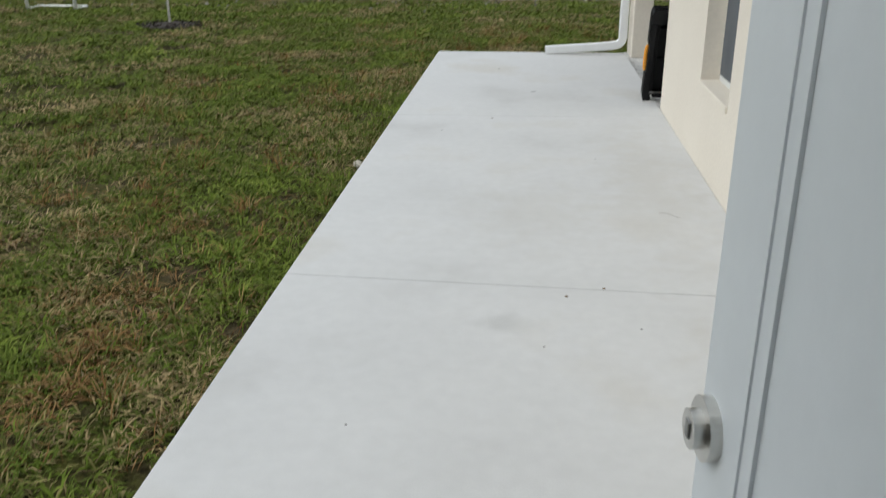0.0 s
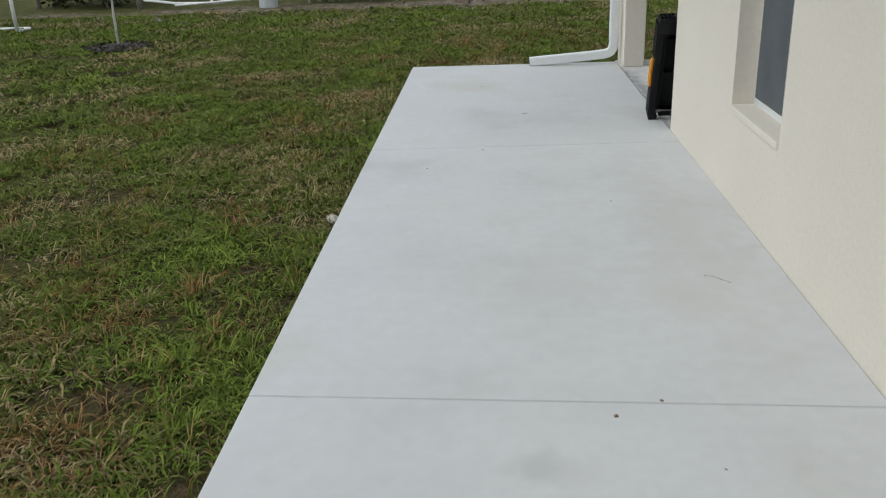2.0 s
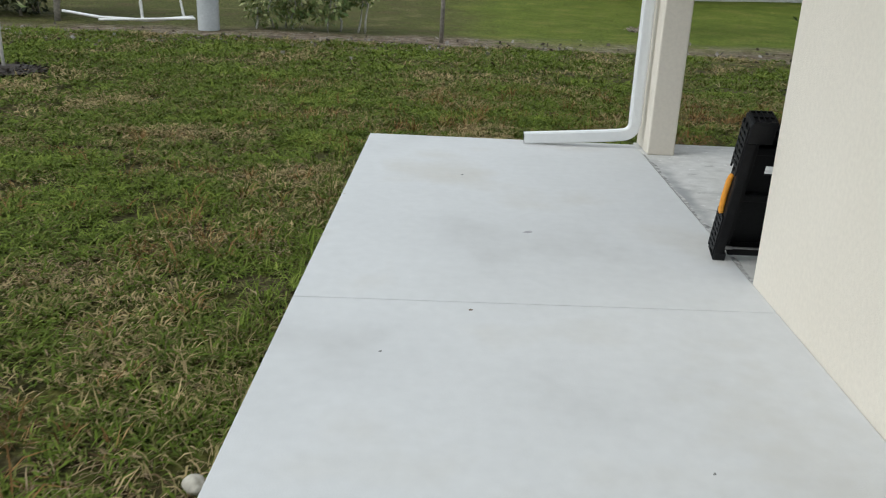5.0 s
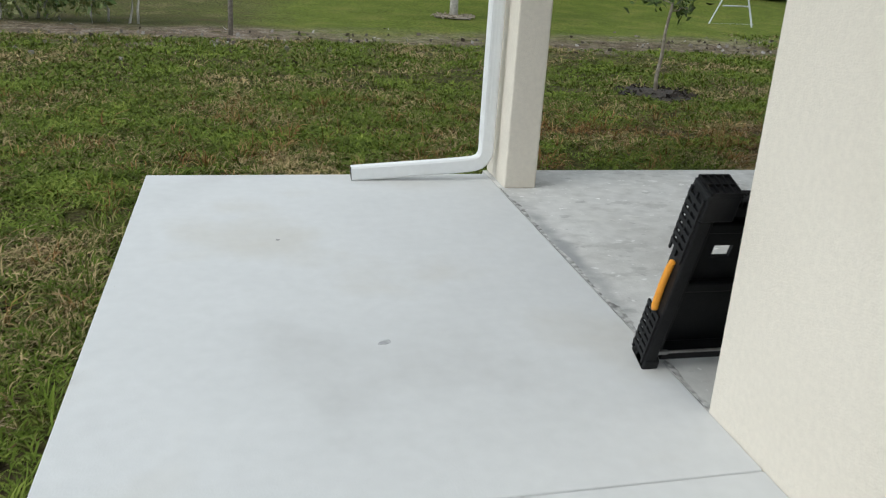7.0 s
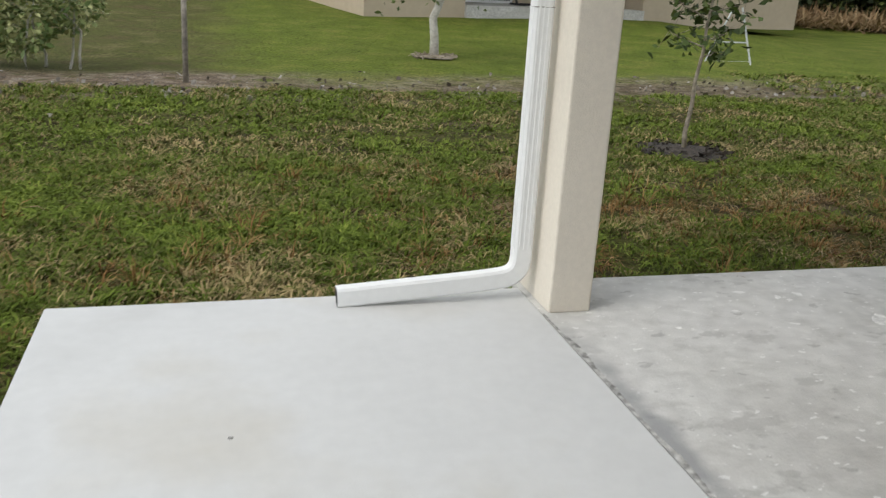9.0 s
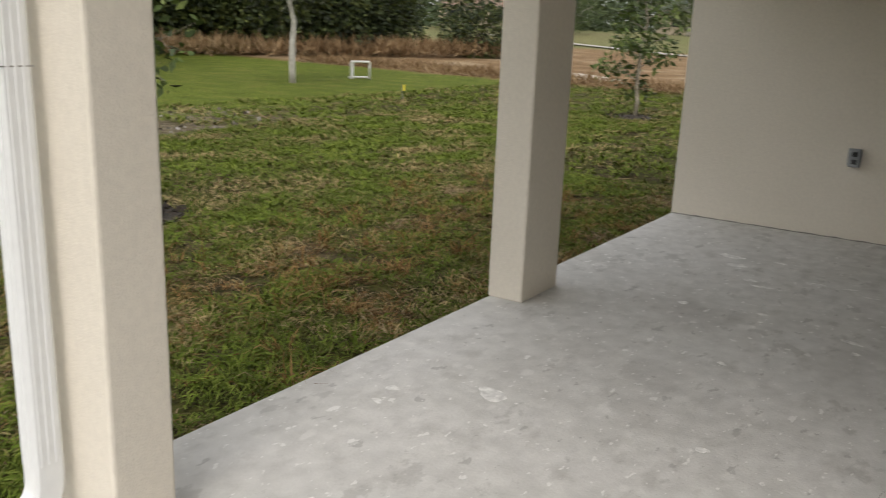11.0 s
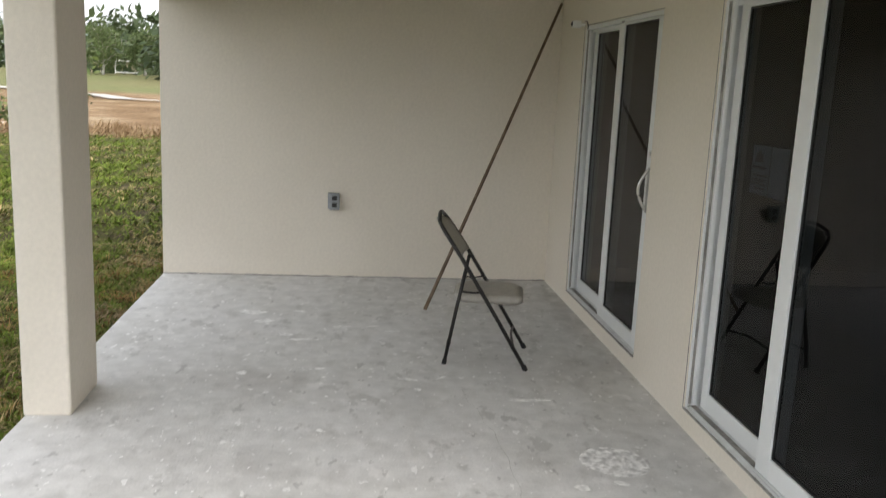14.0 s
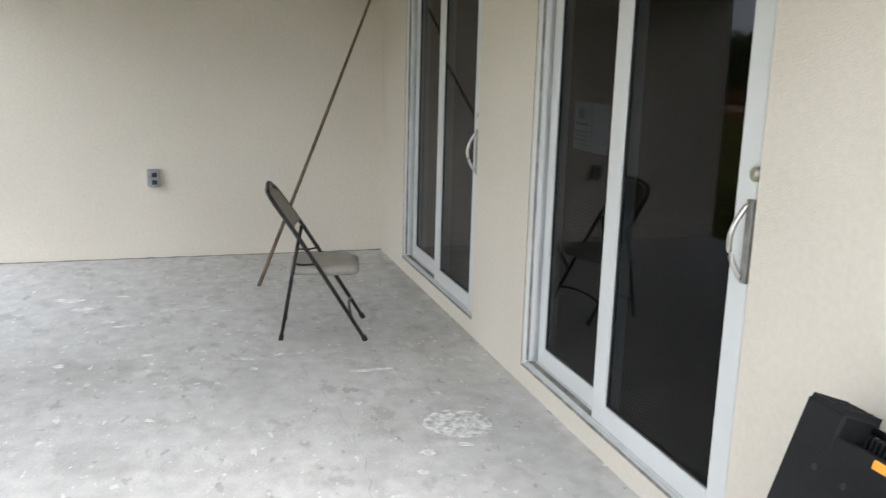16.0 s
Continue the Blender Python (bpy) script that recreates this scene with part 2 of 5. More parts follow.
def porch_material():
    """Older grey slab: cloudy blotches, pale scuffs and plaster spatters."""
    m = mat("stained_porch_concrete", [(0.28, (0.48, 0.47, 0.45)), (0.45, (0.575, 0.57, 0.55)), (0.6, (0.605, 0.60, 0.585)), (0.75, (0.54, 0.53, 0.51))], 0.9, 0.78, 0.25, 70, fine=0.10, fscale=9, detail=8)
    n, l = m.node_tree.nodes, m.node_tree.links
    b = n["Principled BSDF"]
    old = b.inputs["Base Color"].links[0].from_socket
    geo = n.new("ShaderNodeNewGeometry")
    sc = n.new("ShaderNodeMapping")
    sc.inputs["Scale"].default_value = (0.7, 1.15, 1)
    sc.inputs["Rotation"].default_value = (0, 0, 0.2)
    l.new(geo.outputs["Position"], sc.inputs["Vector"])
    a = n.new("ShaderNodeTexNoise")
    a.inputs["Scale"].default_value, a.inputs["Detail"].default_value, a.inputs["Roughness"].default_value = 6.0, 5, 0.6
    l.new(sc.outputs[0], a.inputs["Vector"])
    r = n.new("ShaderNodeMapRange")
    r.inputs[1].default_value, r.inputs[2].default_value = 0.54, 0.72
    r.inputs[3].default_value, r.inputs[4].default_value = 0.0, 0.38
    l.new(a.outputs["Fac"], r.inputs[0])
    mx = n.new("ShaderNodeMix")
    mx.data_type = "RGBA"
    mx.inputs["B"].default_value = (0.30, 0.29, 0.27, 1)
    l.new(r.outputs[0], mx.inputs["Factor"])
    l.new(old, mx.inputs["A"])
    v = n.new("ShaderNodeTexNoise")
    v.inputs["Scale"].default_value, v.inputs["Detail"].default_value = 7.0, 2
    l.new(sc.outputs[0], v.inputs["Vector"])
    r2 = n.new("ShaderNodeMapRange")
    r2.inputs[1].default_value, r2.inputs[2].default_value = 0.64, 0.72
    r2.inputs[3].default_value, r2.inputs[4].default_value = 0.0, 0.5
    l.new(v.outputs["Fac"], r2.inputs[0])
    mx2 = n.new("ShaderNodeMix")
    mx2.data_type = "RGBA"
    mx2.inputs["B"].default_value = (0.74, 0.73, 0.71, 1)
    l.new(r2.outputs[0], mx2.inputs["Factor"])
    l.new(mx.outputs["Result"], mx2.inputs["A"])
    out = mx2.outputs["Result"]
    # crisp dark scuffs, then small plaster specks
    for scale, detail, rgh, lo, hi, k, tone in ((3.4, 9, 0.62, 0.60, 0.635, 0.42, (0.33, 0.325, 0.31)), (9.0, 6, 0.55, 0.645, 0.67, 0.5, (0.30, 0.295, 0.285)), (16.0, 3, 0.5, 0.665, 0.685, 0.75, (0.80, 0.795, 0.78)), (34.0, 2, 0.5, 0.70, 0.72, 0.75, (0.80, 0.795, 0.78))):
        q = n.new("ShaderNodeTexNoise")
        q.inputs["Scale"].default_value, q.inputs["Detail"].default_value, q.inputs["Roughness"].default_value = scale, detail, rgh
        l.new(sc.outputs[0], q.inputs["Vector"])
        qr = n.new("ShaderNodeMapRange")
        qr.inputs[1].default_value, qr.inputs[2].default_value = lo, hi
        qr.inputs[3].default_value, qr.inputs[4].default_value = 0.0, k
        l.new(q.outputs["Fac"], qr.inputs[0])
        qm = n.new("ShaderNodeMix")
        qm.data_type = "RGBA"
        qm.inputs["B"].default_value = (*tone, 1)
        l.new(qr.outputs[0], qm.inputs["Factor"])
        l.new(out, qm.inputs["A"])
        out = qm.outputs["Result"]
    l.new(out, b.inputs["Base Color"])
    return m


def smooth_mask(n, l, source, lo, hi):
    r = n.new("ShaderNodeMapRange")
    r.interpolation_type = "SMOOTHSTEP"
    r.inputs[1].default_value, r.inputs[2].default_value = lo, hi
    l.new(source, r.inputs[0])
    return r.outputs[0]


def ground_material():
    """Patchy lawn, a bare strip along the boundary, a greener lawn beyond it and a dry brown field past that."""
    m = bpy.data.materials.new("lawn_ground")
    m.use_nodes = True
    n, l = m.node_tree.nodes, m.node_tree.links
    b = n["Principled BSDF"]
    b.inputs["Roughness"].default_value = 0.95
    b.inputs["Specular IOR Level"].default_value = 0.1
    geo = n.new("ShaderNodeNewGeometry")
    pos = geo.outputs["Position"]
    xyz = n.new("ShaderNodeSeparateXYZ")
    l.new(pos, xyz.inputs[0])

    def noise_of(scale, detail=5.0):
        t = n.new("ShaderNodeTexNoise")
        t.inputs["Scale"].default_value, t.inputs["Detail"].default_value = scale, detail
        l.new(pos, t.inputs["Vector"])
        return t.outputs["Fac"]

    def ramp_of(fac, cols):
        r = n.new("ShaderNodeValToRGB")
        while len(r.color_ramp.elements) < len(cols):
            r.color_ramp.elements.new(0.5)
        for e, (p, c) in zip(r.color_ramp.elements, cols):
            e.position, e.color = p, (*c, 1)
        l.new(fac, r.inputs[0])
        return r.outputs[0]

    def mixed(fac, a, c):
        x = n.new("ShaderNodeMix")
        x.data_type = "RGBA"
        l.new(fac, x.inputs["Factor"])
        l.new(a, x.inputs["A"])
        l.new(c, x.inputs["B"])
        return x.outputs["Result"]

    def calc(op, a, c):
        x = n.new("ShaderNodeMath")
        x.operation = op
        for i, s in enumerate((a, c)):
            if isinstance(s, (int, float)):
                x.inputs[i].default_value = s
            else:
                l.new(s, x.inputs[i])
        return x.outputs[0]

    near = ramp_of(noise_of(2.4, 9), [(0.28, (0.105, 0.08, 0.048)), (0.40, (0.052, 0.043, 0.020)), (0.54, (0.056, 0.056, 0.015)), (0.66, (0.078, 0.078, 0.019)), (0.78, (0.13, 0.105, 0.05))])
    lush = ramp_of(noise_of(1.2, 8), [(0.3, (0.085, 0.115, 0.018)), (0.5, (0.11, 0.14, 0.022)), (0.7, (0.15, 0.16, 0.036))])
    soil = ramp_of(noise_of(5.0, 8), [(0.3, (0.09, 0.07, 0.05)), (0.5, (0.17, 0.13, 0.095)), (0.7, (0.27, 0.235, 0.19))])
    brown = ramp_of(noise_of(0.35, 9), [(0.3, (0.16, 0.10, 0.052)), (0.5, (0.225, 0.145, 0.078)), (0.7, (0.34, 0.26, 0.165))])
    meadow = ramp_of(noise_of(0.05, 6), [(0.3, (0.20, 0.18, 0.09)), (0.7, (0.15, 0.17, 0.07))])
    wob = calc("MULTIPLY", calc("SUBTRACT", noise_of(0.6, 6), 0.5), 2.6)
    yb = calc("ADD", calc("SUBTRACT", xyz.outputs["Y"], calc("MULTIPLY", xyz.outputs["X"], 0.12)), wob)
    past = smooth_mask(n, l, yb, 18.3, 19.0)
    rough = ramp_of(noise_of(1.5, 8), [(0.3, (0.095, 0.078, 0.036)), (0.5, (0.078, 0.086, 0.024)), (0.7, (0.13, 0.115, 0.05))])
    col = mixed(past, near, mixed(smooth_mask(n, l, calc("ADD", xyz.outputs["X"], wob), -1.5, 0.8), rough, lush))
    ys = calc("ADD", yb, calc("MULTIPLY", smooth_mask(n, l, xyz.outputs["X"], -3.0, 2.0), 0.5))
    strip = calc("MULTIPLY", smooth_mask(n, l, ys, 17.3, 18.0), calc("SUBTRACT", 1.0, smooth_mask(n, l, ys, 19.6, 20.9)))
    fade = calc("SUBTRACT", 1.0, smooth_mask(n, l, xyz.outputs["X"], 8.0, 15.0))
    left = calc("SUBTRACT", 1.0, calc("MULTIPLY", smooth_mask(n, l, xyz.outputs["X"], -1.0, 1.0), 0.35))
    thin = calc("MULTIPLY", smooth_mask(n, l, noise_of(3.0, 6), 0.28, 0.48), 1.0)
    col = mixed(calc("MULTIPLY", calc("MULTIPLY", strip, fade), calc("MULTIPLY", left, thin)), col, soil)
    xe = calc("ADD", calc("SUBTRACT", xyz.outputs["X"], calc("MULTIPLY", calc("SUBTRACT", xyz.outputs["Y"], 20.0), 0.12)), calc("MULTIPLY", wob, 0.8))
    col = mixed(smooth_mask(n, l, xe, 24.0, 25.5), col, brown)
    col = mixed(smooth_mask(n, l, xyz.outputs["X"], 64.0, 70.0), col, meadow)
    fine = n.new("ShaderNodeMix")
    fine.data_type, fine.blend_type = "RGBA", "MULTIPLY"
    fine.inputs["Factor"].default_value = 1
    l.new(col, fine.inputs["A"])
    mr = n.new("ShaderNodeMapRange")
    mr.inputs[1].default_value, mr.inputs[2].default_value = 0.3, 0.7
    mr.inputs[3].default_value, mr.inputs[4].default_value = 0.3, 1.7
    l.new(noise_of(28.0, 8), mr.inputs[0])
    l.new(mr.outputs[0], fine.inputs["B"])
    l.new(fine.outputs["Result"], b.inputs["Base Color"])
    bp = n.new("ShaderNodeBump")
    bp.inputs["Strength"].default_value, bp.inputs["Distance"].default_value = 0.8, 0.03
    l.new(noise_of(35.0, 5), bp.inputs["Height"])
    l.new(bp.outputs[0], b.inputs["Normal"])
    return m


M_PORCH = porch_material()
# seam smear, darker along the sliding-door wall foot and corner, two floor blotches
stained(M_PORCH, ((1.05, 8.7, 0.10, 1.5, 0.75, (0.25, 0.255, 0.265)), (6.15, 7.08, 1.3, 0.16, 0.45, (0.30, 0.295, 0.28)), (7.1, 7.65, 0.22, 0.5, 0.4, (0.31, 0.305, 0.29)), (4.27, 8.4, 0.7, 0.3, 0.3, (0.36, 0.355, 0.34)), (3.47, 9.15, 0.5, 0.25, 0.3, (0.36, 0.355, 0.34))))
M_GROUND = ground_material()
M_BLADE = mat("grass_blades", [(0.29, (0.38, 0.29, 0.15)), (0.37, (0.21, 0.185, 0.07)), (0.44, (0.066, 0.093, 0.014)), (0.57, (0.105, 0.152, 0.019)), (0.76, (0.215, 0.26, 0.05))], 0.8, 0.8, island=0.34, fine=0.3, fscale=10, detail=9, spec=0.12)


# ---- mesh helpers ----
def put(name, bm, material, parent=None, smooth=False):
    me = bpy.data.meshes.new(name)
    bmesh.ops.recalc_face_normals(bm, faces=bm.faces)
    bm.to_mesh(me)
    bm.free()
    me.materials.append(material)
    if smooth:
        for p in me.polygons:
            p.use_smooth = True
    ob = new(name, me)
    if parent:
        ob.parent = parent
    return ob


def part(name, bm, material, parent, label="", smooth=False):
    ob = put(name, bm, material, parent, smooth)
    if label:
        ob["label"] = label
    return ob


def thing(name, at, label, category, group="", kind="", rz=0.0):
    ob = new(name)
    ob.empty_display_size = 0.1
    ob.matrix_basis = pose(*at, 0, 0, rz)
    return tagged(ob, label, category, group, kind)


def box(bm, x0, x1, y0, y1, z0, z1, bevel=0.0, m=None):
    vs = [bm.verts.new((x, y, z)) for x in (x0, x1) for y in (y0, y1) for z in (z0, z1)]
    fs = [bm.faces.new([vs[i] for i in q]) for q in ((0, 1, 3, 2), (4, 6, 7, 5), (0, 4, 5, 1), (2, 3, 7, 6), (0, 2, 6, 4), (1, 5, 7, 3))]
    if bevel:
        es = list({e for f in fs for e in f.edges})
        r = bmesh.ops.bevel(bm, geom=es, offset=bevel, segments=2, affect="EDGES", profile=0.5)
        vs = list({v for f in r["faces"] for v in f.verts} | {v for v in vs if v.is_valid})
    if m is not None:
        bmesh.ops.transform(bm, matrix=m, verts=[v for v in vs if v.is_valid])
    return bm


def boxes(*specs, bevel=0.0):
    bm = bmesh.new()
    for s in specs:
        box(bm, *s, bevel=bevel)
    return bm


def tube(bm, pts, r, seg=10, r_end=None, flat=1.0):
    """A round (or, with flat, oval) bar swept along points, capped."""
    pts = [Vector(p) for p in pts]
    rings = []
    up0 = Vector((0, 0, 1))
    for i, p in enumerate(pts):
        d = (pts[min(i + 1, len(pts) - 1)] - pts[max(i - 1, 0)]).normalized()
        up = up0 if abs(d.dot(up0)) < 0.95 else Vector((0, 1, 0))
        a = d.cross(up).normalized()
        c = a.cross(d).normalized()
        k = r if r_end is None else r + (r_end - r) * i / max(1, len(pts) - 1)
        rings.append([bm.verts.new(p + (a * math.cos(2 * math.pi * j / seg) + c * flat * math.sin(2 * math.pi * j / seg)) * k) for j in range(seg)])
    for q, s in zip(rings, rings[1:]):
        for j in range(seg):
            bm.faces.new((q[j], q[(j + 1) % seg], s[(j + 1) % seg], s[j]))
    bm.faces.new(rings[0][::-1])
    bm.faces.new(rings[-1])
    return bm


def disc(bm, centre, normal, r, depth, seg=24, bevel=0.0):
    c, nrm = Vector(centre), Vector(normal).normalized()
    return tube(bm, [c, c + nrm * depth * 0.8, c + nrm * depth], r, seg)


def arc(p, q, bulge, steps=10):
    """Points from p to q bowed by the vector bulge."""
    p, q, bulge = Vector(p), Vector(q), Vector(bulge)
    return [p.lerp(q, i / steps) + bulge * math.sin(math.pi * i / steps) for i in range(steps + 1)]


def rounded(pts, r, steps=6):
    """A polyline with its corners rounded."""
    pts = [Vector(p) for p in pts]
    out = [pts[0]]
    for a, b, c in zip(pts, pts[1:], pts[2:]):
        u, v = (a - b).normalized(), (c - b).normalized()
        k = min(r, (a - b).length * 0.48, (c - b).length * 0.48)
        s, e = b + u * k, b + v * k
        for i in range(steps + 1):
            t = i / steps
            out.append((1 - t) ** 2 * s + 2 * t * (1 - t) * b + t * t * e)
    out.append(pts[-1])
    return out


def wall(name, axis, face, depth, a0, a1, z0, z1, openings, material, label):
    """A wall with real openings. axis x: its face lies at x = face and it runs along y; depth is signed."""
    us = sorted({a0, a1, *(v for o in openings for v in o[:2])})
    vs = sorted({z0, z1, *(v for o in openings for v in o[2:])})
    bm = bmesh.new()
    lo, hi = min(face, face + depth), max(face, face + depth)
    for u0, u1 in zip(us, us[1:]):
        for v0, v1 in zip(vs, vs[1:]):
            if any(o[0] <= u0 and u1 <= o[1] and o[2] <= v0 and v1 <= o[3] for o in openings):
                continue
            if axis == "x":
                box(bm, lo, hi, u0, u1, v0, v1)
            else:
                box(bm, u0, u1, lo, hi, v0, v1)
    bmesh.ops.remove_doubles(bm, verts=bm.verts, dist=0.0005)
    dup = {}
    for f in bm.faces:
        key = tuple(round(c, 3) for c in f.calc_center_median())
        dup.setdefault(key, []).append(f)
    bmesh.ops.delete(bm, geom=[f for fs in dup.values() if len(fs) > 1 for f in fs], context="FACES_ONLY")
    return tagged(put(name, bm, material), label, "wall", kind="structure")


def mesh_from(name, verts, faces, material, parent=None):
    """Vertices n x 3 and faces n x 3 or n x 4 as arrays."""
    me = bpy.data.meshes.new(name)
    k = faces.shape[1]
    me.vertices.add(len(verts))
    me.vertices.foreach_set("co", np.asarray(verts, np.float32).ravel())
    me.loops.add(faces.size)
    me.loops.foreach_set("vertex_index", faces.astype(np.int32).ravel())
    me.polygons.add(len(faces))
    me.polygons.foreach_set("loop_start", np.arange(0, faces.size, k, dtype=np.int32))
    me.update(calc_edges=True)
    me.validate()
    me.materials.append(material)
    ob = new(name, me)
    if parent:
        ob.parent = parent
    return ob


def leaves(name, centres, size, material, parent, rng, droop=0.2, aspect=0.45, normals=None):
    """One folded four-cornered leaf at each centre, turned at random."""
    n = len(centres)
    d = rng.normal(size=(n, 3))
    d[:, 2] = d[:, 2] * 0.6 - droop
    if normals is not None:
        d = d + normals * 0.8
    d /= np.linalg.norm(d, axis=1, keepdims=True)
    s = np.cross(d, rng.normal(size=(n, 3)))
    s /= np.linalg.norm(s, axis=1, keepdims=True) + 1e-9
    u = np.cross(d, s)
    L = size * rng.uniform(0.6, 1.35, (n, 1))
    v = np.empty((n, 4, 3))
    v[:, 0] = centres
    v[:, 1] = centres + d * L * 0.5 + s * L * aspect * 0.5 + u * L * 0.10
    v[:, 2] = centres + d * L
    v[:, 3] = centres + d * L * 0.5 - s * L * aspect * 0.5 + u * L * 0.10
    f = (np.arange(n) * 4)[:, None] + np.array([0, 1, 2, 3])
    return mesh_from(name, v.reshape(-1, 3), f, material, parent)

# ---- plan ----
XW, YW = 1.0, 7.0                # outer corner of the house
XL, YE = -1.375, 10.315          # free edges of the walkway
YP = 10.435                      # outer edge of the porch slab
XJ, YJ = -1.7, -1.12             # the walkway wall steps out here
XF = 7.347                       # wall at the far end of the porch
CY0, CY1 = 10.205, 10.445        # beam and second column, inner and outer face
ZB, ZC = 2.38, 2.785             # underside of the beam, ceiling
GZ = -0.09                       # lawn level

# ---- ground ----
def lawn_z(x, y):
    """The lawn falls gently away from the slabs and rises again towards the neighbouring houses."""
    a = min(1.0, max(0.0, (max(XL - x, y - YE) - 1.0) / 6.0))
    b = min(1.0, max(0.0, (x - 6.0) / 10.0))
    c = min(1.0, max(0.0, (y - 21.0) / 14.0)) * min(1.0, max(0.0, (19.0 - x) / 6.0))
    return GZ - 0.045 * a * a * (3 - 2 * a) - 0.05 * a * b * b * (3 - 2 * b) + 0.5 * c * c * (3 - 2 * c)


def spread(n, near, far):
    t = np.linspace(-1, 1, n)
    return np.sign(t) * (near * np.abs(t) + (far - near) * np.abs(t) ** 5)


def rise(x):
    s = min(1.0, max(0.0, (x - 64) / 28))
    return 1.2 * s * s * (3 - 2 * s)


gx, gy = np.meshgrid(spread(161, 22, 900) + 0.0, spread(161, 22, 900) + 8.0, indexing="ij")
gz = np.full(gx.shape, GZ)
for i in range(gx.shape[0]):
    for j in range(gx.shape[1]):
        x, y = gx[i, j], gy[i, j]
        gz[i, j] = lawn_z(x, y)
        if abs(x) < 60 and abs(y) < 80:
            d = min(1.0, max(0.0, max(XL - 0.1 - x, y - YE - 0.1, 0)) / 2)
            gz[i, j] += d * (0.035 * noise.noise((x * 0.5, y * 0.5, 0)) + 0.05 * noise.noise((x * 0.11, y * 0.11, 3)))
        if x > 64 and -150 < y < 120:
            gz[i, j] += rise(x)
        if XL + 0.05 < x < 12 and y < YE - 0.05:
            gz[i, j] = -0.16
nv = gx.shape[0]
idx = np.arange(nv * nv).reshape(nv, nv)
quads = np.stack([idx[:-1, :-1], idx[1:, :-1], idx[1:, 1:], idx[:-1, 1:]], -1).reshape(-1, 4)
ground = mesh_from("ground", np.stack([gx, gy, gz], -1).reshape(-1, 3), quads, M_GROUND)
tagged(ground, "patchy green and brown lawn running out to a dry field", "lawn", kind="structure")
for p in ground.data.polygons:
    p.use_smooth = True

# ---- walkway and porch slabs ----
walkway = thing("pavement", (0, 0, 0), "pale new broom-finished concrete walkway beside the house", "walkway", kind="structure")
part("bed", boxes((XL + 0.01, XW - 0.002, YJ, YE - 0.01, -0.155, -0.02)), M_JOINT, walkway, "dark joint bed under the slabs")
# the two saw cuts run slightly askew: y at the lawn edge and at the wall
for (y0, w0), (y1, w1) in (((YJ + 0.004, YJ + 0.004), (2.913, 2.820)), ((2.919, 2.826), (6.549, 6.614)), ((6.555, 6.620), (YE, YE + 0.012))):
    bm = boxes((XL, XW - 0.0015, 0.0, 1.0, -0.15, 0.0))
    for v in bm.verts:
        k = (v.co.x - XL) / (XW - XL)
        v.co.y = y0 + (w0 - y0) * k if v.co.y < 0.5 else y1 + (w1 - y1) * k
    bmesh.ops.bevel(bm, geom=bm.edges[:], offset=0.006, segments=2, affect="EDGES", profile=0.5)
    part("concrete_slab", bm, M_WALK, walkway)
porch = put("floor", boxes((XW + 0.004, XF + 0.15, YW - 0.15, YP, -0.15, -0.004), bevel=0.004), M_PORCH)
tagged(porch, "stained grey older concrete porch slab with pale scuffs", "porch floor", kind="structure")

# ragged mortar smear along the seam between both slabs
rng = np.random.default_rng(5)
bm = bmesh.new()
last = None
for i in range(241):
    y = YW + 0.02 + i * (9.966 - YW - 0.02) / 240
    w = 0.012 + 0.05 * max(0.0, noise.noise((y * 3.1, 0, 0)) + 0.15) + 0.016 * abs(noise.noise((y * 17, 3, 0))) + rng.uniform(0, 0.005)
    row = [bm.verts.new((XW + 0.002 + w * k, y, -0.0012 - 0.0022 * k + 0.0012 * (k == 0.5))) for k in (0, 0.5, 1)]
    if last:
        for k in (0, 1):
            bm.faces.new((last[k], last[k + 1], row[k + 1], row[k]))
    last = row
seam = put("seam_mortar", bm, mat("seam_dirt", [(0.36, (0.20, 0.195, 0.19)), (0.48, (0.38, 0.375, 0.36)), (0.62, (0.56, 0.555, 0.54))], 22, 0.95, 0.5, 70, detail=8))
tagged(seam, "dirty crumbling mortar seam between two slabs", "seam", kind="stuff")

# ---- house walls ----
WIN = (4.35, 5.265, 0.565, 2.10)
ENTRY = (-0.858, 0.147, 0.03, 2.13)
D1 = (4.78, 6.55)
D2 = (2.09, 3.93)
DZ0, DZ1 = 0.105, 2.245
wall("wall_step", "x", XJ, 0.2, -5.0, YJ, -0.15, ZC + 0.1, [], M_STUCCO, "cream stucco house wall")
wall("wall_return", "y", YJ, -0.2, XJ + 0.2, XW + 0.2, -0.15, ZC + 0.1, [ENTRY], M_STUCCO, "smooth cream stucco wall round the entry door")
wall("wall_east", "x", XW, 0.2, YJ, YW, -0.15, ZC + 0.1, [WIN], M_STUCCO, "smooth cream stucco house wall beside the walkway")
wall("wall_porch", "y", YW, -0.2, XW + 0.2, XF, -0.15, ZC + 0.1, [(*D1, DZ0, DZ1), (*D2, DZ0, DZ1)], M_STUCCO, "cream stucco wall with two sliding doors")
wall("wall_end", "x", XF, 0.2, YW - 0.2, YP, -0.15, ZC + 0.1, [], M_STUCCO, "cream textured stucco wall closing the porch")
wall("wall_north", "y", YP, -0.2, XF + 0.2, 12.0, -0.15, ZC + 0.1, [], M_STUCCO, "cream stucco house wall facing the lawn")
wall("wall_west", "x", 12.0, -0.2, -5.0, YP - 0.2, -0.15, ZC + 0.1, [], M_STUCCO, "cream stucco house wall")
wall("wall_south", "y", -5.0, 0.2, XJ + 0.2, 11.8, -0.15, ZC + 0.1, [], M_STUCCO, "cream stucco house wall")
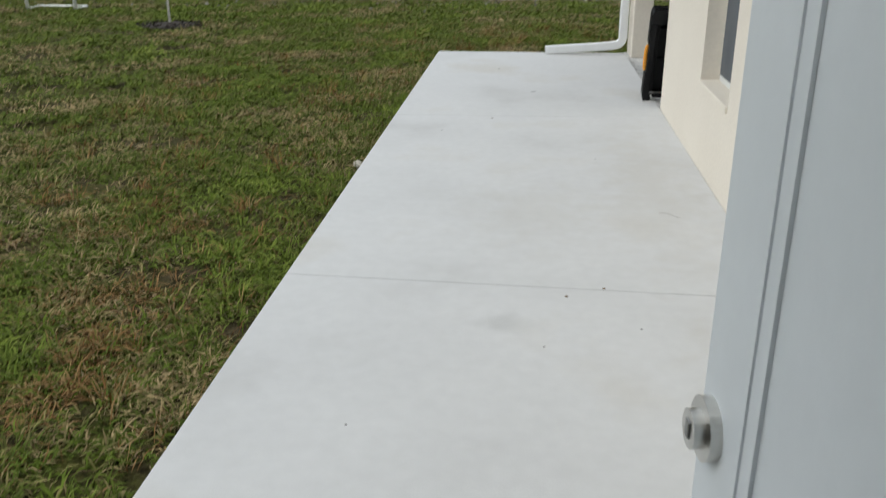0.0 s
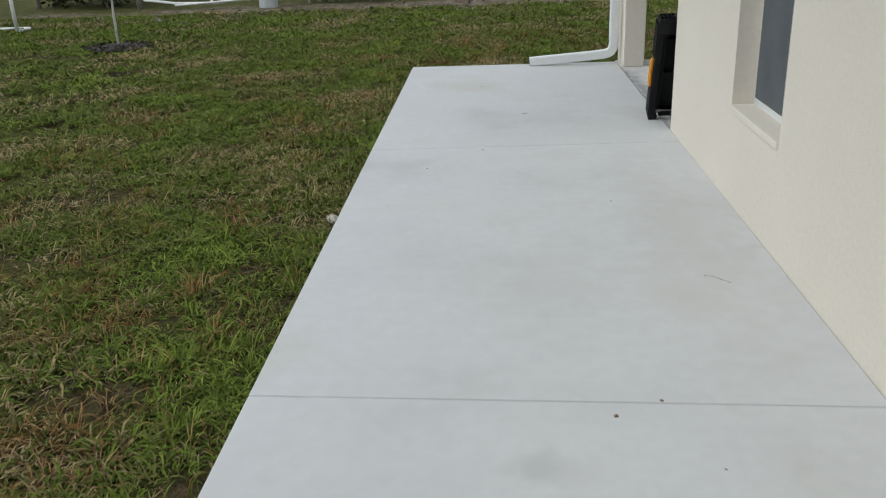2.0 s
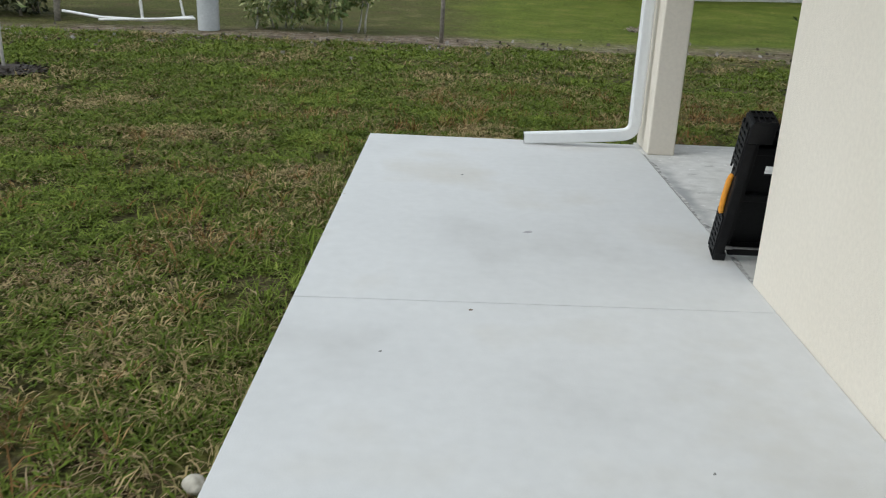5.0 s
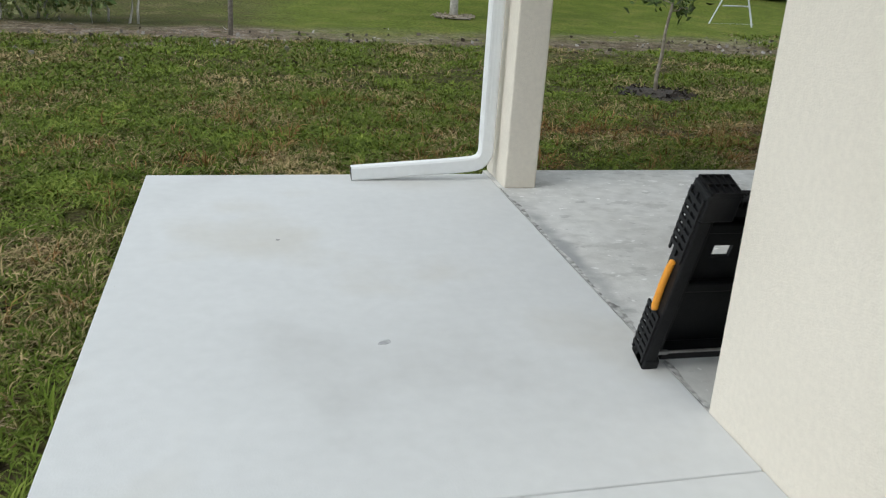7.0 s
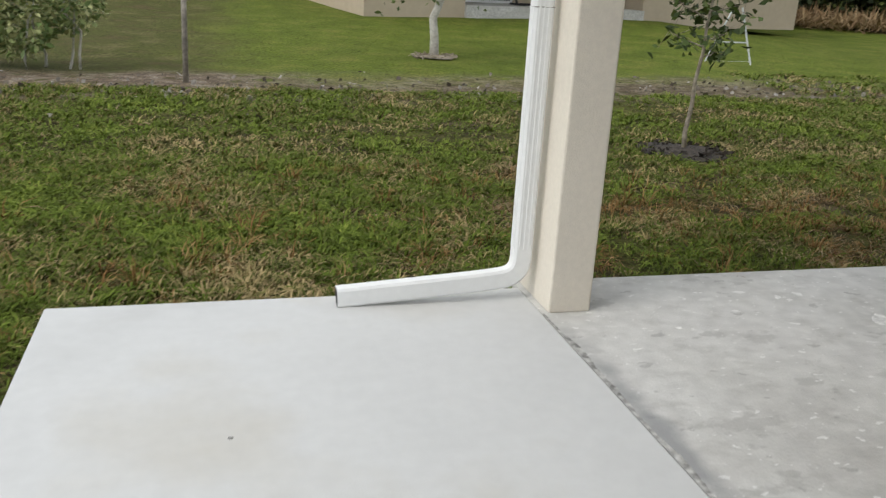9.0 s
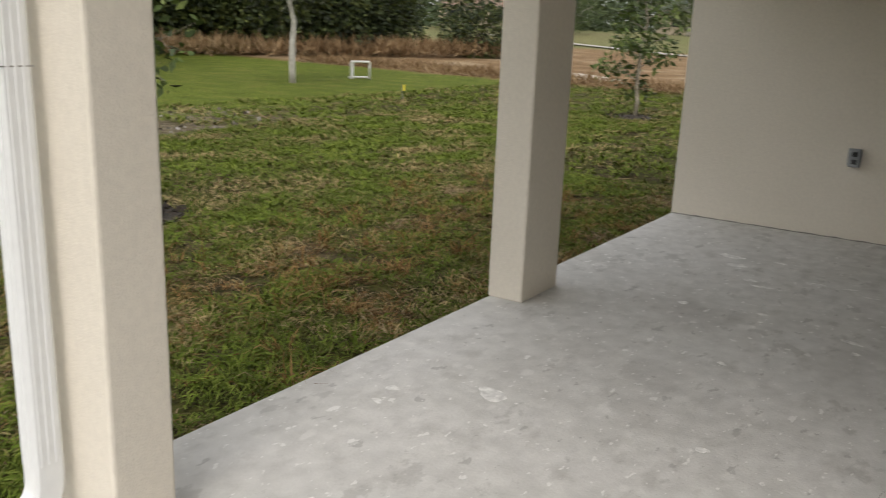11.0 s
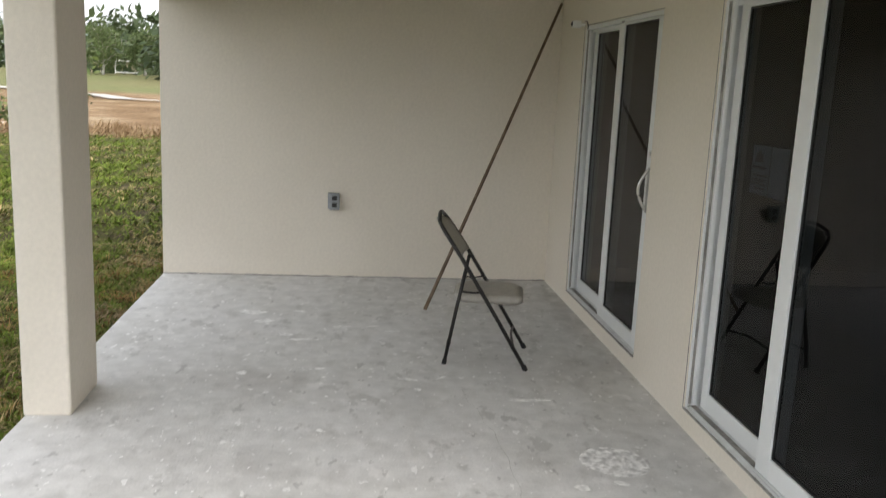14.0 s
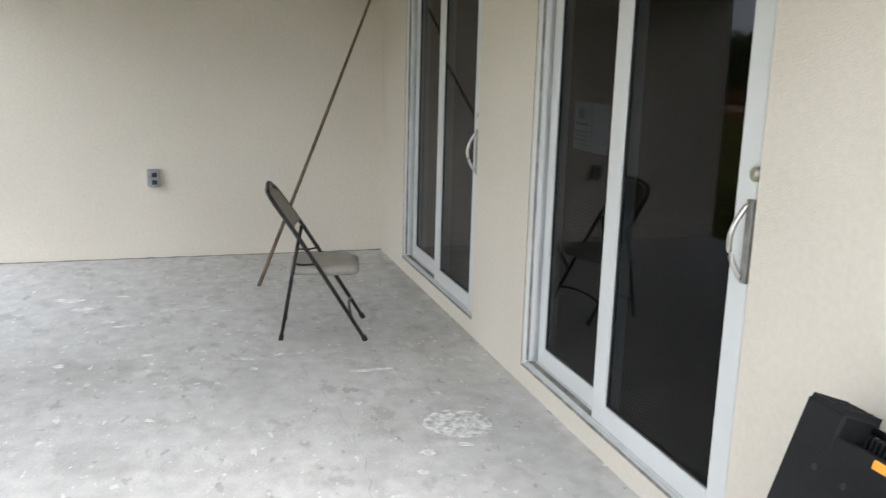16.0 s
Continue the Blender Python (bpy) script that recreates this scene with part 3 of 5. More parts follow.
# added partitions, floor and inner ceiling, coloured near black to look unlit
wall("wall_inner", "y", 2.2, 0.1, XW + 0.2, 11.8, 0.0, ZC, [], M_ROOM, "room partition coloured near black as if unlit")
wall("wall_inner_side", "x", 7.7, 0.1, 2.3, 6.8, 0.0, ZC, [], M_ROOM, "room partition coloured near black as if unlit")
tagged(put("floor_inside", boxes((XW + 0.2, 11.8, -4.8, 6.8, -0.1, 0.06), (XJ + 0.2, XW + 0.2, -4.8, YJ - 0.2, -0.1, 0.06)), M_ROOMFLOOR), "room floor coloured near black as if unlit", "floor", kind="structure")
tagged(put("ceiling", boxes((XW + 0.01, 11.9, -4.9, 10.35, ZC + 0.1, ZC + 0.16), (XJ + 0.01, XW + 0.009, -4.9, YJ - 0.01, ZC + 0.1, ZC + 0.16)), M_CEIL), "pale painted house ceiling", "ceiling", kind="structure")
tagged(put("ceiling_inside", boxes((XW + 0.2, 11.8, -4.8, 6.8, ZC + 0.06, ZC + 0.099)), M_ROOM), "room ceiling coloured near black as if unlit", "ceiling", kind="structure")
bm = boxes((XW + 0.24, XF, YW, CY0, ZC, ZC + 0.095))
box(bm, 4.3, 7.0, 7.6, 9.7, ZC - 0.012, ZC)
tagged(put("ceiling_porch", bm, M_CEIL), "pale painted porch ceiling with a raised panel", "ceiling", kind="structure")
bm = boxes((XW - 0.5, 12.5, -5.5, YE + 0.45, ZC + 0.165, ZC + 0.30), (XJ - 0.3, XW - 0.501, -5.5, YJ + 0.3, ZC + 0.165, ZC + 0.30))
tagged(put("roof", bm, M_ROOF), "dark shingled roof with overhanging eaves", "roof", kind="structure")
tagged(put("beam_long", boxes((1.04, XF, CY0, CY1 + 0.012, ZB, ZC + 0.095), bevel=0.006), M_STUCCO), "cream stucco porch beam over the columns", "beam", kind="structure")
tagged(put("beam_short", boxes((1.04, 1.275, YW, CY0 - 0.003, ZB + 0.002, ZC + 0.095), bevel=0.006), M_STUCCO), "cream stucco porch beam at the open side", "beam", kind="structure")

for x0, x1, y0 in ((1.036, 1.266, 9.966), (4.055, 4.525, CY0)):
    c = put("column", boxes((x0, x1, y0, CY1, -0.006, ZB), bevel=0.012), M_STUCCO)
    tagged(c, "square cream stucco porch column standing on the slab" if x0 < 2 else "wide cream stucco porch column standing on the slab", "column", "porch columns", kind="structure")

# ragged dark gap where the walls meet the slabs
rng = np.random.default_rng(8)
bm = bmesh.new()


def gap_strip(p, q, out, n, z, k=1.0):
    p, q, out = Vector(p), Vector(q), Vector(out)
    prev = None
    for i in range(n + 1):
        c = p.lerp(q, i / n)
        h = 0.004 + 0.008 * max(0, noise.noise((i * 0.35, z, 3)) + 0.25) + rng.uniform(0, 0.003)
        h *= k
        w = 0.005 + 0.012 * max(0, noise.noise((i * 0.3, 7, 3)) + 0.2)
        cur = [bm.verts.new(c + out * 0.003 + Vector((0, 0, z + h))), bm.verts.new(c + out * 0.004 + Vector((0, 0, z + 0.0015))), bm.verts.new(c + out * (0.004 + w) + Vector((0, 0, z + 0.0015)))]
        if prev:
            bm.faces.new((prev[0], prev[1], cur[1], cur[0]))
            bm.faces.new((prev[1], prev[2], cur[2], cur[1]))
        prev = cur


gap_strip((XF, YW, 0), (XF, YP - 0.01, 0), (-1, 0, 0), 90, -0.004)
tagged(put("wall_gap", bm, M_GAP), "ragged dark gap along the foot of the walls", "gap", kind="stuff")

# window in the walkway wall
win = thing("window_1", (XW + 0.13, 0, 0), "white single-hung window set deep in the stucco wall", "window", kind="structure")
y0, y1, z0, z1 = WIN
zm = 1.43
part("window_frame", boxes((0, 0.07, y0, y0 + 0.045, z0, z1), (0, 0.07, y1 - 0.045, y1, z0, z1), (0, 0.07, y0 + 0.045, y1 - 0.045, z1 - 0.045, z1), (0, 0.07, y0 + 0.045, y1 - 0.045, z0, z0 + 0.045), bevel=0.004), M_VINYL, win)
part("sash_rail", boxes((-0.012, 0.05, y0 + 0.046, y1 - 0.046, zm, zm + 0.05), (-0.012, 0.03, y0 + 0.046, y0 + 0.08, z0 + 0.046, zm), (-0.012, 0.03, y1 - 0.08, y1 - 0.046, z0 + 0.046, zm), (-0.012, 0.03, y0 + 0.08, y1 - 0.08, z0 + 0.046, z0 + 0.085), bevel=0.003), M_VINYL, win)
for a, b, x in ((z0 + 0.086, zm, 0.006), (zm + 0.05, z1 - 0.046, 0.035)):
    p = part("pane", boxes((x, x + 0.005, y0 + 0.05, y1 - 0.05, a, b)), M_WINGLASS, win, "dark reflecting window pane")
    p.visible_shadow = False
part("insect_screen", boxes((-0.0155, -0.0125, y0 + 0.06, y1 - 0.06, z0 + 0.06, zm + 0.02)), M_SCREEN, win, "dark grey insect screen")
part("window_sill", boxes((-0.145, -0.002, y0, y1, z0 - 0.03, z0 + 0.012), bevel=0.006), M_STUCCO, win, "sloped stucco sill")

# open entry door and its frame
entry = thing("door_1", (0.119, -1.051, 0), "pale grey-white panelled entry door standing open", "door", kind="structure", rz=96.5)
DW = 0.915
leaf = part("leaf", boxes((0, DW, -0.022, 0.022, 0.035, 2.095), bevel=0.003), M_DOOR, entry)
for z0, z1 in ((0.25, 1.0), (1.13, 1.96)):
    for a, b in ((0.115, 0.41), (0.505, DW - 0.112)):
        for side in (-1, 1):
            bm = bmesh.new()
            y = side * 0.0222
            for k0, k1, h in ((0.0, 0.010, 0.004), (0.010, 0.028, 0.0015), (0.028, 0.040, 0.004)):
                for (u0, u1, v0, v1) in ((a + k0, b - k0, z0 + k0, z0 + k1), (a + k0, b - k0, z1 - k1, z1 - k0), (a + k0, a + k1, z0 + k1, z1 - k1), (b - k1, b - k0, z0 + k1, z1 - k1)):
                    box(bm, u0, u1, min(y, y + side * h), max(y, y + side * h), v0, v1)
            part("panel_moulding", bm, M_DOOR, entry)
for side in (-1, 1):
    bm = disc(bmesh.new(), (DW - 0.037, side * 0.022, 1.192), (0, side, 0), 0.034, 0.012, 28)
    disc(bm, (DW - 0.037, side * 0.034, 1.192), (0, side, 0), 0.021, 0.012, 24)
    lock = part("deadbolt", bm, M_CHROME, entry, "brushed nickel deadbolt rose", smooth=False)
    part("thumb_turn", boxes((DW - 0.043, DW - 0.031, min(side * 0.0455, side * 0.048), max(side * 0.0455, side * 0.048), 1.182, 1.202), bevel=0.002), M_STEEL, lock)
jambs = boxes((ENTRY[0], ENTRY[0] + 0.03, YJ - 0.13, YJ + 0.012, 0.03, ENTRY[3]), (ENTRY[1] - 0.03, ENTRY[1], YJ - 0.13, YJ + 0.012, 0.03, ENTRY[3]), (ENTRY[0] + 0.03, ENTRY[1] - 0.03, YJ - 0.13, YJ + 0.012, ENTRY[3] - 0.03, ENTRY[3]), bevel=0.003)
tagged(put("door_frame", jambs, M_WHITE), "white wooden frame of the entry door", "door frame", kind="structure")


# ---- sliding doors ----
def sliding_door(name, x0, x1, meet):
    """Fixed panel at the high-x side on the inner track, sliding panel at the low-x side on the outer track; meet: where its free stile ends."""
    d = thing(name, (x0, YW - 0.012, DZ0), "white framed sliding glass door above a stucco kerb", "sliding door", "porch sliding doors", kind="structure")
    w, h = x1 - x0, DZ1 - DZ0
    part("frame_head", boxes((0, w, -0.13, -0.002, h - 0.028, h), (0.0, w, -0.046, -0.040, h - 0.05, h - 0.0285), bevel=0.003), M_VINYL, d)
    part("frame_jamb", boxes((0, 0.03, -0.13, -0.03, 0, h - 0.028), bevel=0.003), M_VINYL, d)
    part("frame_jamb", boxes((w - 0.022, w, -0.13, 0.004, 0, h - 0.028), (w - 0.05, w - 0.022, -0.125, -0.082, 0.03, h - 0.028), (w - 0.046, w - 0.022, -0.040, -0.018, 0.03, h - 0.028), bevel=0.003), M_VINYL, d)
    part("jamb_channel", boxes((w - 0.030, w - 0.0225, -0.078, -0.044, 0.03, h - 0.03)), M_TRACK, d, "grey weatherstrip channel")
    # this dark strip stands for the shade between jamb and stile
    part("jamb_channel", boxes((w - 0.026, w - 0.0225, -0.0175, -0.004, 0.03, h - 0.03)), M_GAP, d, "dark strip for the shade in the jamb groove")
    # grey strips draw the thin shadow line between frame and wall
    part("frame_shadow_line", boxes((w + 0.0005, w + 0.007, -0.012, 0.0135, -0.004, h), (0.0, w, -0.012, 0.0135, h + 0.0005, h + 0.006)), M_GAP, d, "thin grey strip for the shadow line round the frame")
    part("sill_track", boxes((0.03, w - 0.022, -0.13, 0.004, 0, 0.018), (0.03, w - 0.05, -0.008, -0.003, 0.018, 0.03), (0.03, w - 0.05, -0.058, -0.053, 0.018, 0.03)), M_TRACK, d, "grooved aluminium sill track")
    part("track_groove", boxes((0.03, w - 0.022, -0.050, -0.010, 0.0185, 0.0215)), M_GAP, d, "dark strip in the sill track below the panel")
    # grey strip draws the shadow beneath the sill
    part("sill_shadow_gap", boxes((0.0, w, 0.0045, 0.0125, -0.006, 0.004)), M_GAP, d, "grey strip for the shadow under the sill")

    def sash(nm, a, b, yo, yi, rail, top, lab, sa, sb):
        z0, z1 = 0.024, h - 0.03
        s = part(nm, boxes((a, a + sa, yi, yo, z0, z1), (b - sb, b, yi, yo, z0, z1), (a + sa, b - sb, yi, yo, z0, z0 + rail), (a + sa, b - sb, yi, yo, z1 - top, z1), bevel=0.004), M_VINYL, d, lab)
        ym = yo - 0.018
        g = 0.009
        part("gasket", boxes((a + sa, a + sa + g, ym - 0.008, ym + 0.008, z0 + rail, z1 - top), (b - sb - g, b - sb, ym - 0.008, ym + 0.008, z0 + rail, z1 - top), (a + sa + g, b - sb - g, ym - 0.008, ym + 0.008, z0 + rail, z0 + rail + g), (a + sa + g, b - sb - g, ym - 0.008, ym + 0.008, z1 - top - g, z1 - top)), M_GASKET, s)
        p = part("pane", boxes((a + sa + 0.003, b - sb - 0.003, ym - 0.003, ym + 0.003, z0 + rail + 0.003, z1 - top - 0.003)), M_GLASS, s, "dark tinted glass pane")
        p.visible_shadow = False
        return s

    sash("fixed_panel", meet - 0.10, w - 0.052, -0.058, -0.100, 0.10, 0.03, "fixed glazed panel on the inner track", 0.075, 0.075)
    s = sash("sliding_panel", 0.034, meet, -0.010, -0.052, 0.10, 0.014, "sliding glazed panel on the outer track", 0.105, 0.115)
    hx, hz = 0.042, 1.062
    hd = part("handle_plate", boxes((hx - 0.016, hx + 0.016, -0.0098, 0.006, hz - 0.14, hz + 0.14), bevel=0.003), M_STEEL, s, "grey handle escutcheon")
    bm = tube(bmesh.new(), [(hx + 0.006, 0.004, hz - 0.12)] + arc((hx + 0.010, 0.012, hz - 0.115), (hx + 0.010, 0.012, hz + 0.115), (0.010, 0.043, 0), 14) + [(hx + 0.006, 0.004, hz + 0.12)], 0.0095, 10)
    part("pull", bm, M_CHROME, hd, "polished curved pull", smooth=True)
    bm = disc(bmesh.new(), (hx - 0.002, -0.010, hz + 0.222), (0, 1, 0), 0.025, 0.012, 24)
    disc(bm, (hx - 0.002, 0.002, hz + 0.226), (0, 1, 0), 0.013, 0.008, 20)
    part("key_lock", bm, M_CHROME, s, "round nickel key cylinder")
    part("head_stop", boxes((meet - 0.13, meet - 0.115, -0.002, 0.014, h - 0.034, h - 0.018), bevel=0.002), M_STEEL, d, "small metal stop")
    return d


sliding_door("door_2", *D1, 0.93)
sliding_door("door_3", *D2, 1.045)

# ---- fixtures on the walls ----
tap = thing("hose_bibb", (XW, 2.42, 0.682), "weathered metal hose tap on the stucco wall", "tap")
tap.matrix_basis = pose(XW, 2.42, 0.682) @ Matrix.Scale(0.78, 4)
bm = disc(bmesh.new(), (-0.001, 0, 0), (-1, 0, 0), 0.03, 0.006, 18)
part("escutcheon", bm, M_STEEL, tap)
bm = tube(bmesh.new(), [(0, 0, 0), (-0.05, 0, 0), (-0.09, 0, -0.004)], 0.013, 10)
tube(bm, [(-0.08, 0, 0), (-0.095, 0, -0.015), (-0.102, 0, -0.045)], 0.012, 10)
tube(bm, [(-0.101, 0, -0.038), (-0.105, 0, -0.062)], 0.016, 10)
tube(bm, [(-0.08, 0, 0), (-0.148, 0, 0.004)], 0.010, 8)
part("spout", bm, M_BRASS, tap, smooth=True)
bm = bmesh.new()
c = Vector((-0.15, 0, 0.005))
ring = [c + Vector((0.008 * math.sin(a), 0.028 * math.cos(a), 0.028 * math.sin(a))) for a in [i * math.pi / 8 for i in range(17)]]
tube(bm, ring, 0.005, 6)
for a in (0, 2.1, 4.2):
    tube(bm, [c, c + Vector((0, 0.026 * math.cos(a), 0.026 * math.sin(a)))], 0.004, 6)
part("hand_wheel", bm, M_BRASS, tap)

outlet = thing("outdoor_outlet", (XF, 8.955, 0.688), "grey weatherproof outlet box on the porch wall", "outlet")
part("back_box", boxes((-0.035, 0.001, -0.05, 0.05, -0.07, 0.07), bevel=0.006), M_GREY, outlet)
part("bubble_cover", boxes((-0.075, -0.036, -0.054, 0.04, -0.076, 0.076), bevel=0.014), M_GREY, outlet, "smoky grey bubble cover")
for z in (0.012, -0.05):
    part("socket", boxes((-0.079, -0.0755, -0.03, 0.012, z, z + 0.038), bevel=0.001), M_GASKET, outlet)

cam_dev = thing("door_sensor", (6.58, YW, 2.255), "small white security sensor above the sliding door", "sensor")
part("body", boxes((-0.03, 0.03, 0.03, 0.10, -0.025, 0.03), bevel=0.008), M_PVC, cam_dev)
part("lens", boxes((-0.018, 0.018, 0.1005, 0.106, -0.014, 0.02), bevel=0.002), M_GASKET, cam_dev, "black lens window")
part("bracket", tube(bmesh.new(), rounded([(-0.02, -0.001, 0.0), (-0.02, 0.03, 0.0), (-0.02, 0.05, 0.0)], 0.01), 0.012, 8), M_PVC, cam_dev)
part("cable", tube(bmesh.new(), rounded([(-0.035, 0.004, 0.025), (-0.09, 0.004, 0.02), (-0.13, 0.004, -0.01), (-0.13, 0.006, -0.04)], 0.03), 0.004, 6), M_GASKET, cam_dev)

for k, (nx, nw) in enumerate(((3.51, 0.18), (3.335, 0.165))):
    notice = thing("notice_sheet", (nx, YW - 0.120, 1.425), "printed notice stuck behind the door glass", "notice", "door notices")
    part("paper", boxes((0.0, nw, -0.0015, 0.0, -0.115, 0.115)), M_PAPER, notice)
    if k == 0:
        bm = boxes((0.06, 0.15, 0.0003, 0.001, 0.035, 0.045), (0.07, 0.14, 0.0003, 0.001, 0.045, 0.075), (0.09, 0.12, 0.0003, 0.001, 0.075, 0.09), (0.035, 0.17, 0.0003, 0.001, 0.004, 0.018), (0.025, 0.18, 0.0003, 0.001, -0.03, -0.022), (0.025, 0.16, 0.0003, 0.001, -0.05, -0.042), (0.025, 0.18, 0.0003, 0.001, -0.07, -0.062), (0.025, 0.13, 0.0003, 0.001, -0.09, -0.082))
        part("print", bm, M_INK, notice, "dark unreadable print")

# downspout on the first column
spout = thing("downspout", (1.036, 10.19, 0), "white metal downspout with an elbow lying over the slab", "downspout")


def rect_sweep(bm, pts, w, h, side):
    """A rectangular pipe along points; side is the constant sideways direction."""
    pts = [Vector(p) for p in pts]
    side = Vector(side)
    rings = []
    for i, p in enumerate(pts):
        d = (pts[min(i + 1, len(pts) - 1)] - pts[max(i - 1, 0)]).normalized()
        nrm = side.cross(d).normalized()
        c = 0.25
        ring = []
        for a, b in ((1, 1 - c), (1 - c, 1), (-1 + c, 1), (-1, 1 - c), (-1, -1 + c), (-1 + c, -1), (1 - c, -1), (1, -1 + c)):
            ring.append(bm.verts.new(p + side * a * w / 2 + nrm * b * h / 2))
        rings.append(ring)
    for q, s in zip(rings, rings[1:]):
        for j in range(8):
            bm.faces.new((q[j], q[(j + 1) % 8], s[(j + 1) % 8], s[j]))
    bm.faces.new(rings[0][::-1])
    return rings


path = rounded([(-0.088, 0, ZB + 0.3), (-0.088, 0, 1.0), (-0.088, 0, 0.125), (-0.30, 0, 0.100), (-1.045, 0, 0.046)], 0.14, 8)
bm = bmesh.new()
rings = rect_sweep(bm, path, 0.075, 0.10, (0, 1, 0))
part("pipe", bm, M_WHITE, spout)
# black cap at the open end paints the shade inside the pipe
bm = bmesh.new()
rect_sweep(bm, [Vector((-1.046, 0, 0.046)), Vector((-1.02, 0, 0.048))], 0.066, 0.09, (0, 1, 0))
part("mouth", bm, M_GASKET, spout, "black cap standing for the shade in the open pipe end")
part("joint", boxes((-0.1386, -0.0374, -0.0382, 0.0382, 1.478, 1.482)), M_GAP, spout, "thin joint line round the pipe")
for y in (-0.022, 0.0, 0.022):
    part("rib", boxes((-0.1405, -0.137, y - 0.005, y + 0.005, 0.28, ZB + 0.25), bevel=0.001), M_WHITE, spout)
for x in (-0.112, -0.088, -0.064):
    part("rib", boxes((x - 0.005, x + 0.005, -0.040, -0.0368, 0.28, ZB + 0.25), bevel=0.001), M_WHITE, spout)
part("bracket", boxes((-0.037, -0.0005, -0.02, 0.02, 1.86, 1.89), bevel=0.001), M_WHITE, spout)


# ---- things on the porch ----
def folding_chair():
    ch = thing("folding_chair", (5.052, 7.666, -0.004), "taupe plastic folding chair with dark bronze tube legs, open", "chair", rz=-10.0)
    ch.matrix_basis = pose(5.062, 7.664, -0.004, 0, 0, -10.0) @ Matrix.Scale(1.035, 4)
    w = 0.23
    for s in (-1, 1):
        x = s * w
        # front leg running up into the back frame
        pts = rounded([(x, -0.02, 0.012), (x, 0.20, 0.37), (x * 0.99, 0.405, 0.69), (x * 0.93, 0.51, 0.838), (x * 0.74, 0.54, 0.88)], 0.08)
        part("front_leg", tube(bmesh.new(), pts, 0.0125, 10), M_CHAIRTUBE, ch, smooth=True)
        part("foot_cap", tube(bmesh.new(), [(x, -0.027, 0.0), (x, -0.012, 0.03)], 0.0165, 10), M_GASKET, ch)
        xr = s * (w - 0.028)
        part("rear_leg", tube(bmesh.new(), [(xr, 0.475, 0.012), (xr, 0.415, 0.36), (xr, 0.365, 0.62)], 0.0115, 10), M_CHAIRTUBE, ch, smooth=True)
        part("foot_cap", tube(bmesh.new(), [(xr, 0.477, 0.0), (xr, 0.472, 0.03)], 0.015, 10), M_GASKET, ch)
        part("hinge_link", tube(bmesh.new(), arc((xr, 0.40, 0.47), (x * 0.97, 0.26, 0.475), (0, 0.0, -0.008), 6), 0.006, 6), M_CHAIRTUBE, ch)
    part("back_top_tube", tube(bmesh.new(), arc((-w * 0.74, 0.54, 0.88), (w * 0.74, 0.54, 0.88), (0, 0.012, 0.035), 14), 0.0125, 10), M_CHAIRTUBE, ch, smooth=True)
    part("front_stretcher", tube(bmesh.new(), arc((-w, 0.055, 0.14), (w, 0.055, 0.14), (0, 0.015, 0.02), 10), 0.008, 8), M_CHAIRTUBE, ch, smooth=True)
    part("rear_stretcher", tube(bmesh.new(), [(-w + 0.028, 0.456, 0.115), (w - 0.028, 0.456, 0.115)], 0.008, 8), M_CHAIRTUBE, ch, smooth=True)
    # seat
    bm = bmesh.new()
    bmesh.ops.create_grid(bm, x_segments=14, y_segments=14, size=0.5)
    for v in bm.verts:
        u, t = v.co.x * 2, v.co.y * 2
        k = (abs(u) ** 5 + abs(t) ** 5) ** 0.2
        m = max(abs(u), abs(t))
        sc = m / k if k > 1e-6 else 1
        v.co = Vector((u * sc * 0.205, 0.225 + t * sc * 0.215, 0.455 - 0.018 * (1 - min(1, m * 1.15) ** 3) - 0.02 * max(0, m - 0.85) / 0.15))
    r = bmesh.ops.extrude_face_region(bm, geom=bm.faces[:])
    vs = [g for g in r["geom"] if isinstance(g, bmesh.types.BMVert)]
    bmesh.ops.translate(bm, verts=vs, vec=(0, 0, -0.035))
    part("seat", bm, M_CHAIRPOLY, ch, "moulded taupe seat", smooth=True)
    # backrest
    bm = bmesh.new()
    bmesh.ops.create_grid(bm, x_segments=14, y_segments=8, size=0.5)
    for v in bm.verts:
        u, t = v.co.x * 2, v.co.y * 2
        top = 0.5 * (t + 1)
        z = 0.655 + 0.235 * top - 0.05 * top * u * u
        y = 0.368 + 0.155 * top + 0.03 * (1 - u * u) + (z - 0.655 - 0.235 * top) * 0.5
        v.co = Vector((u * (0.208 - 0.02 * top), y, z))
    r = bmesh.ops.extrude_face_region(bm, geom=bm.faces[:])
    vs = [g for g in r["geom"] if isinstance(g, bmesh.types.BMVert)]
    bmesh.ops.translate(bm, verts=vs, vec=(0, 0.02, -0.008))
    part("backrest", bm, M_CHAIRPOLY, ch, "moulded taupe backrest", smooth=True)
    return ch


folding_chair()

pole = put("wooden_pole", tube(bmesh.new(), [Vector((6.225, 8.205, 0.006)).lerp(Vector((7.325, 7.02, 2.475)), i / 6) + Vector((0, 0, -0.012 * math.sin(math.pi * i / 6))) for i in range(7)], 0.0145, 12, 0.012), M_WOODPOLE, smooth=True)
tagged(pole, "long thin brown wooden pole leaning into the corner", "pole")


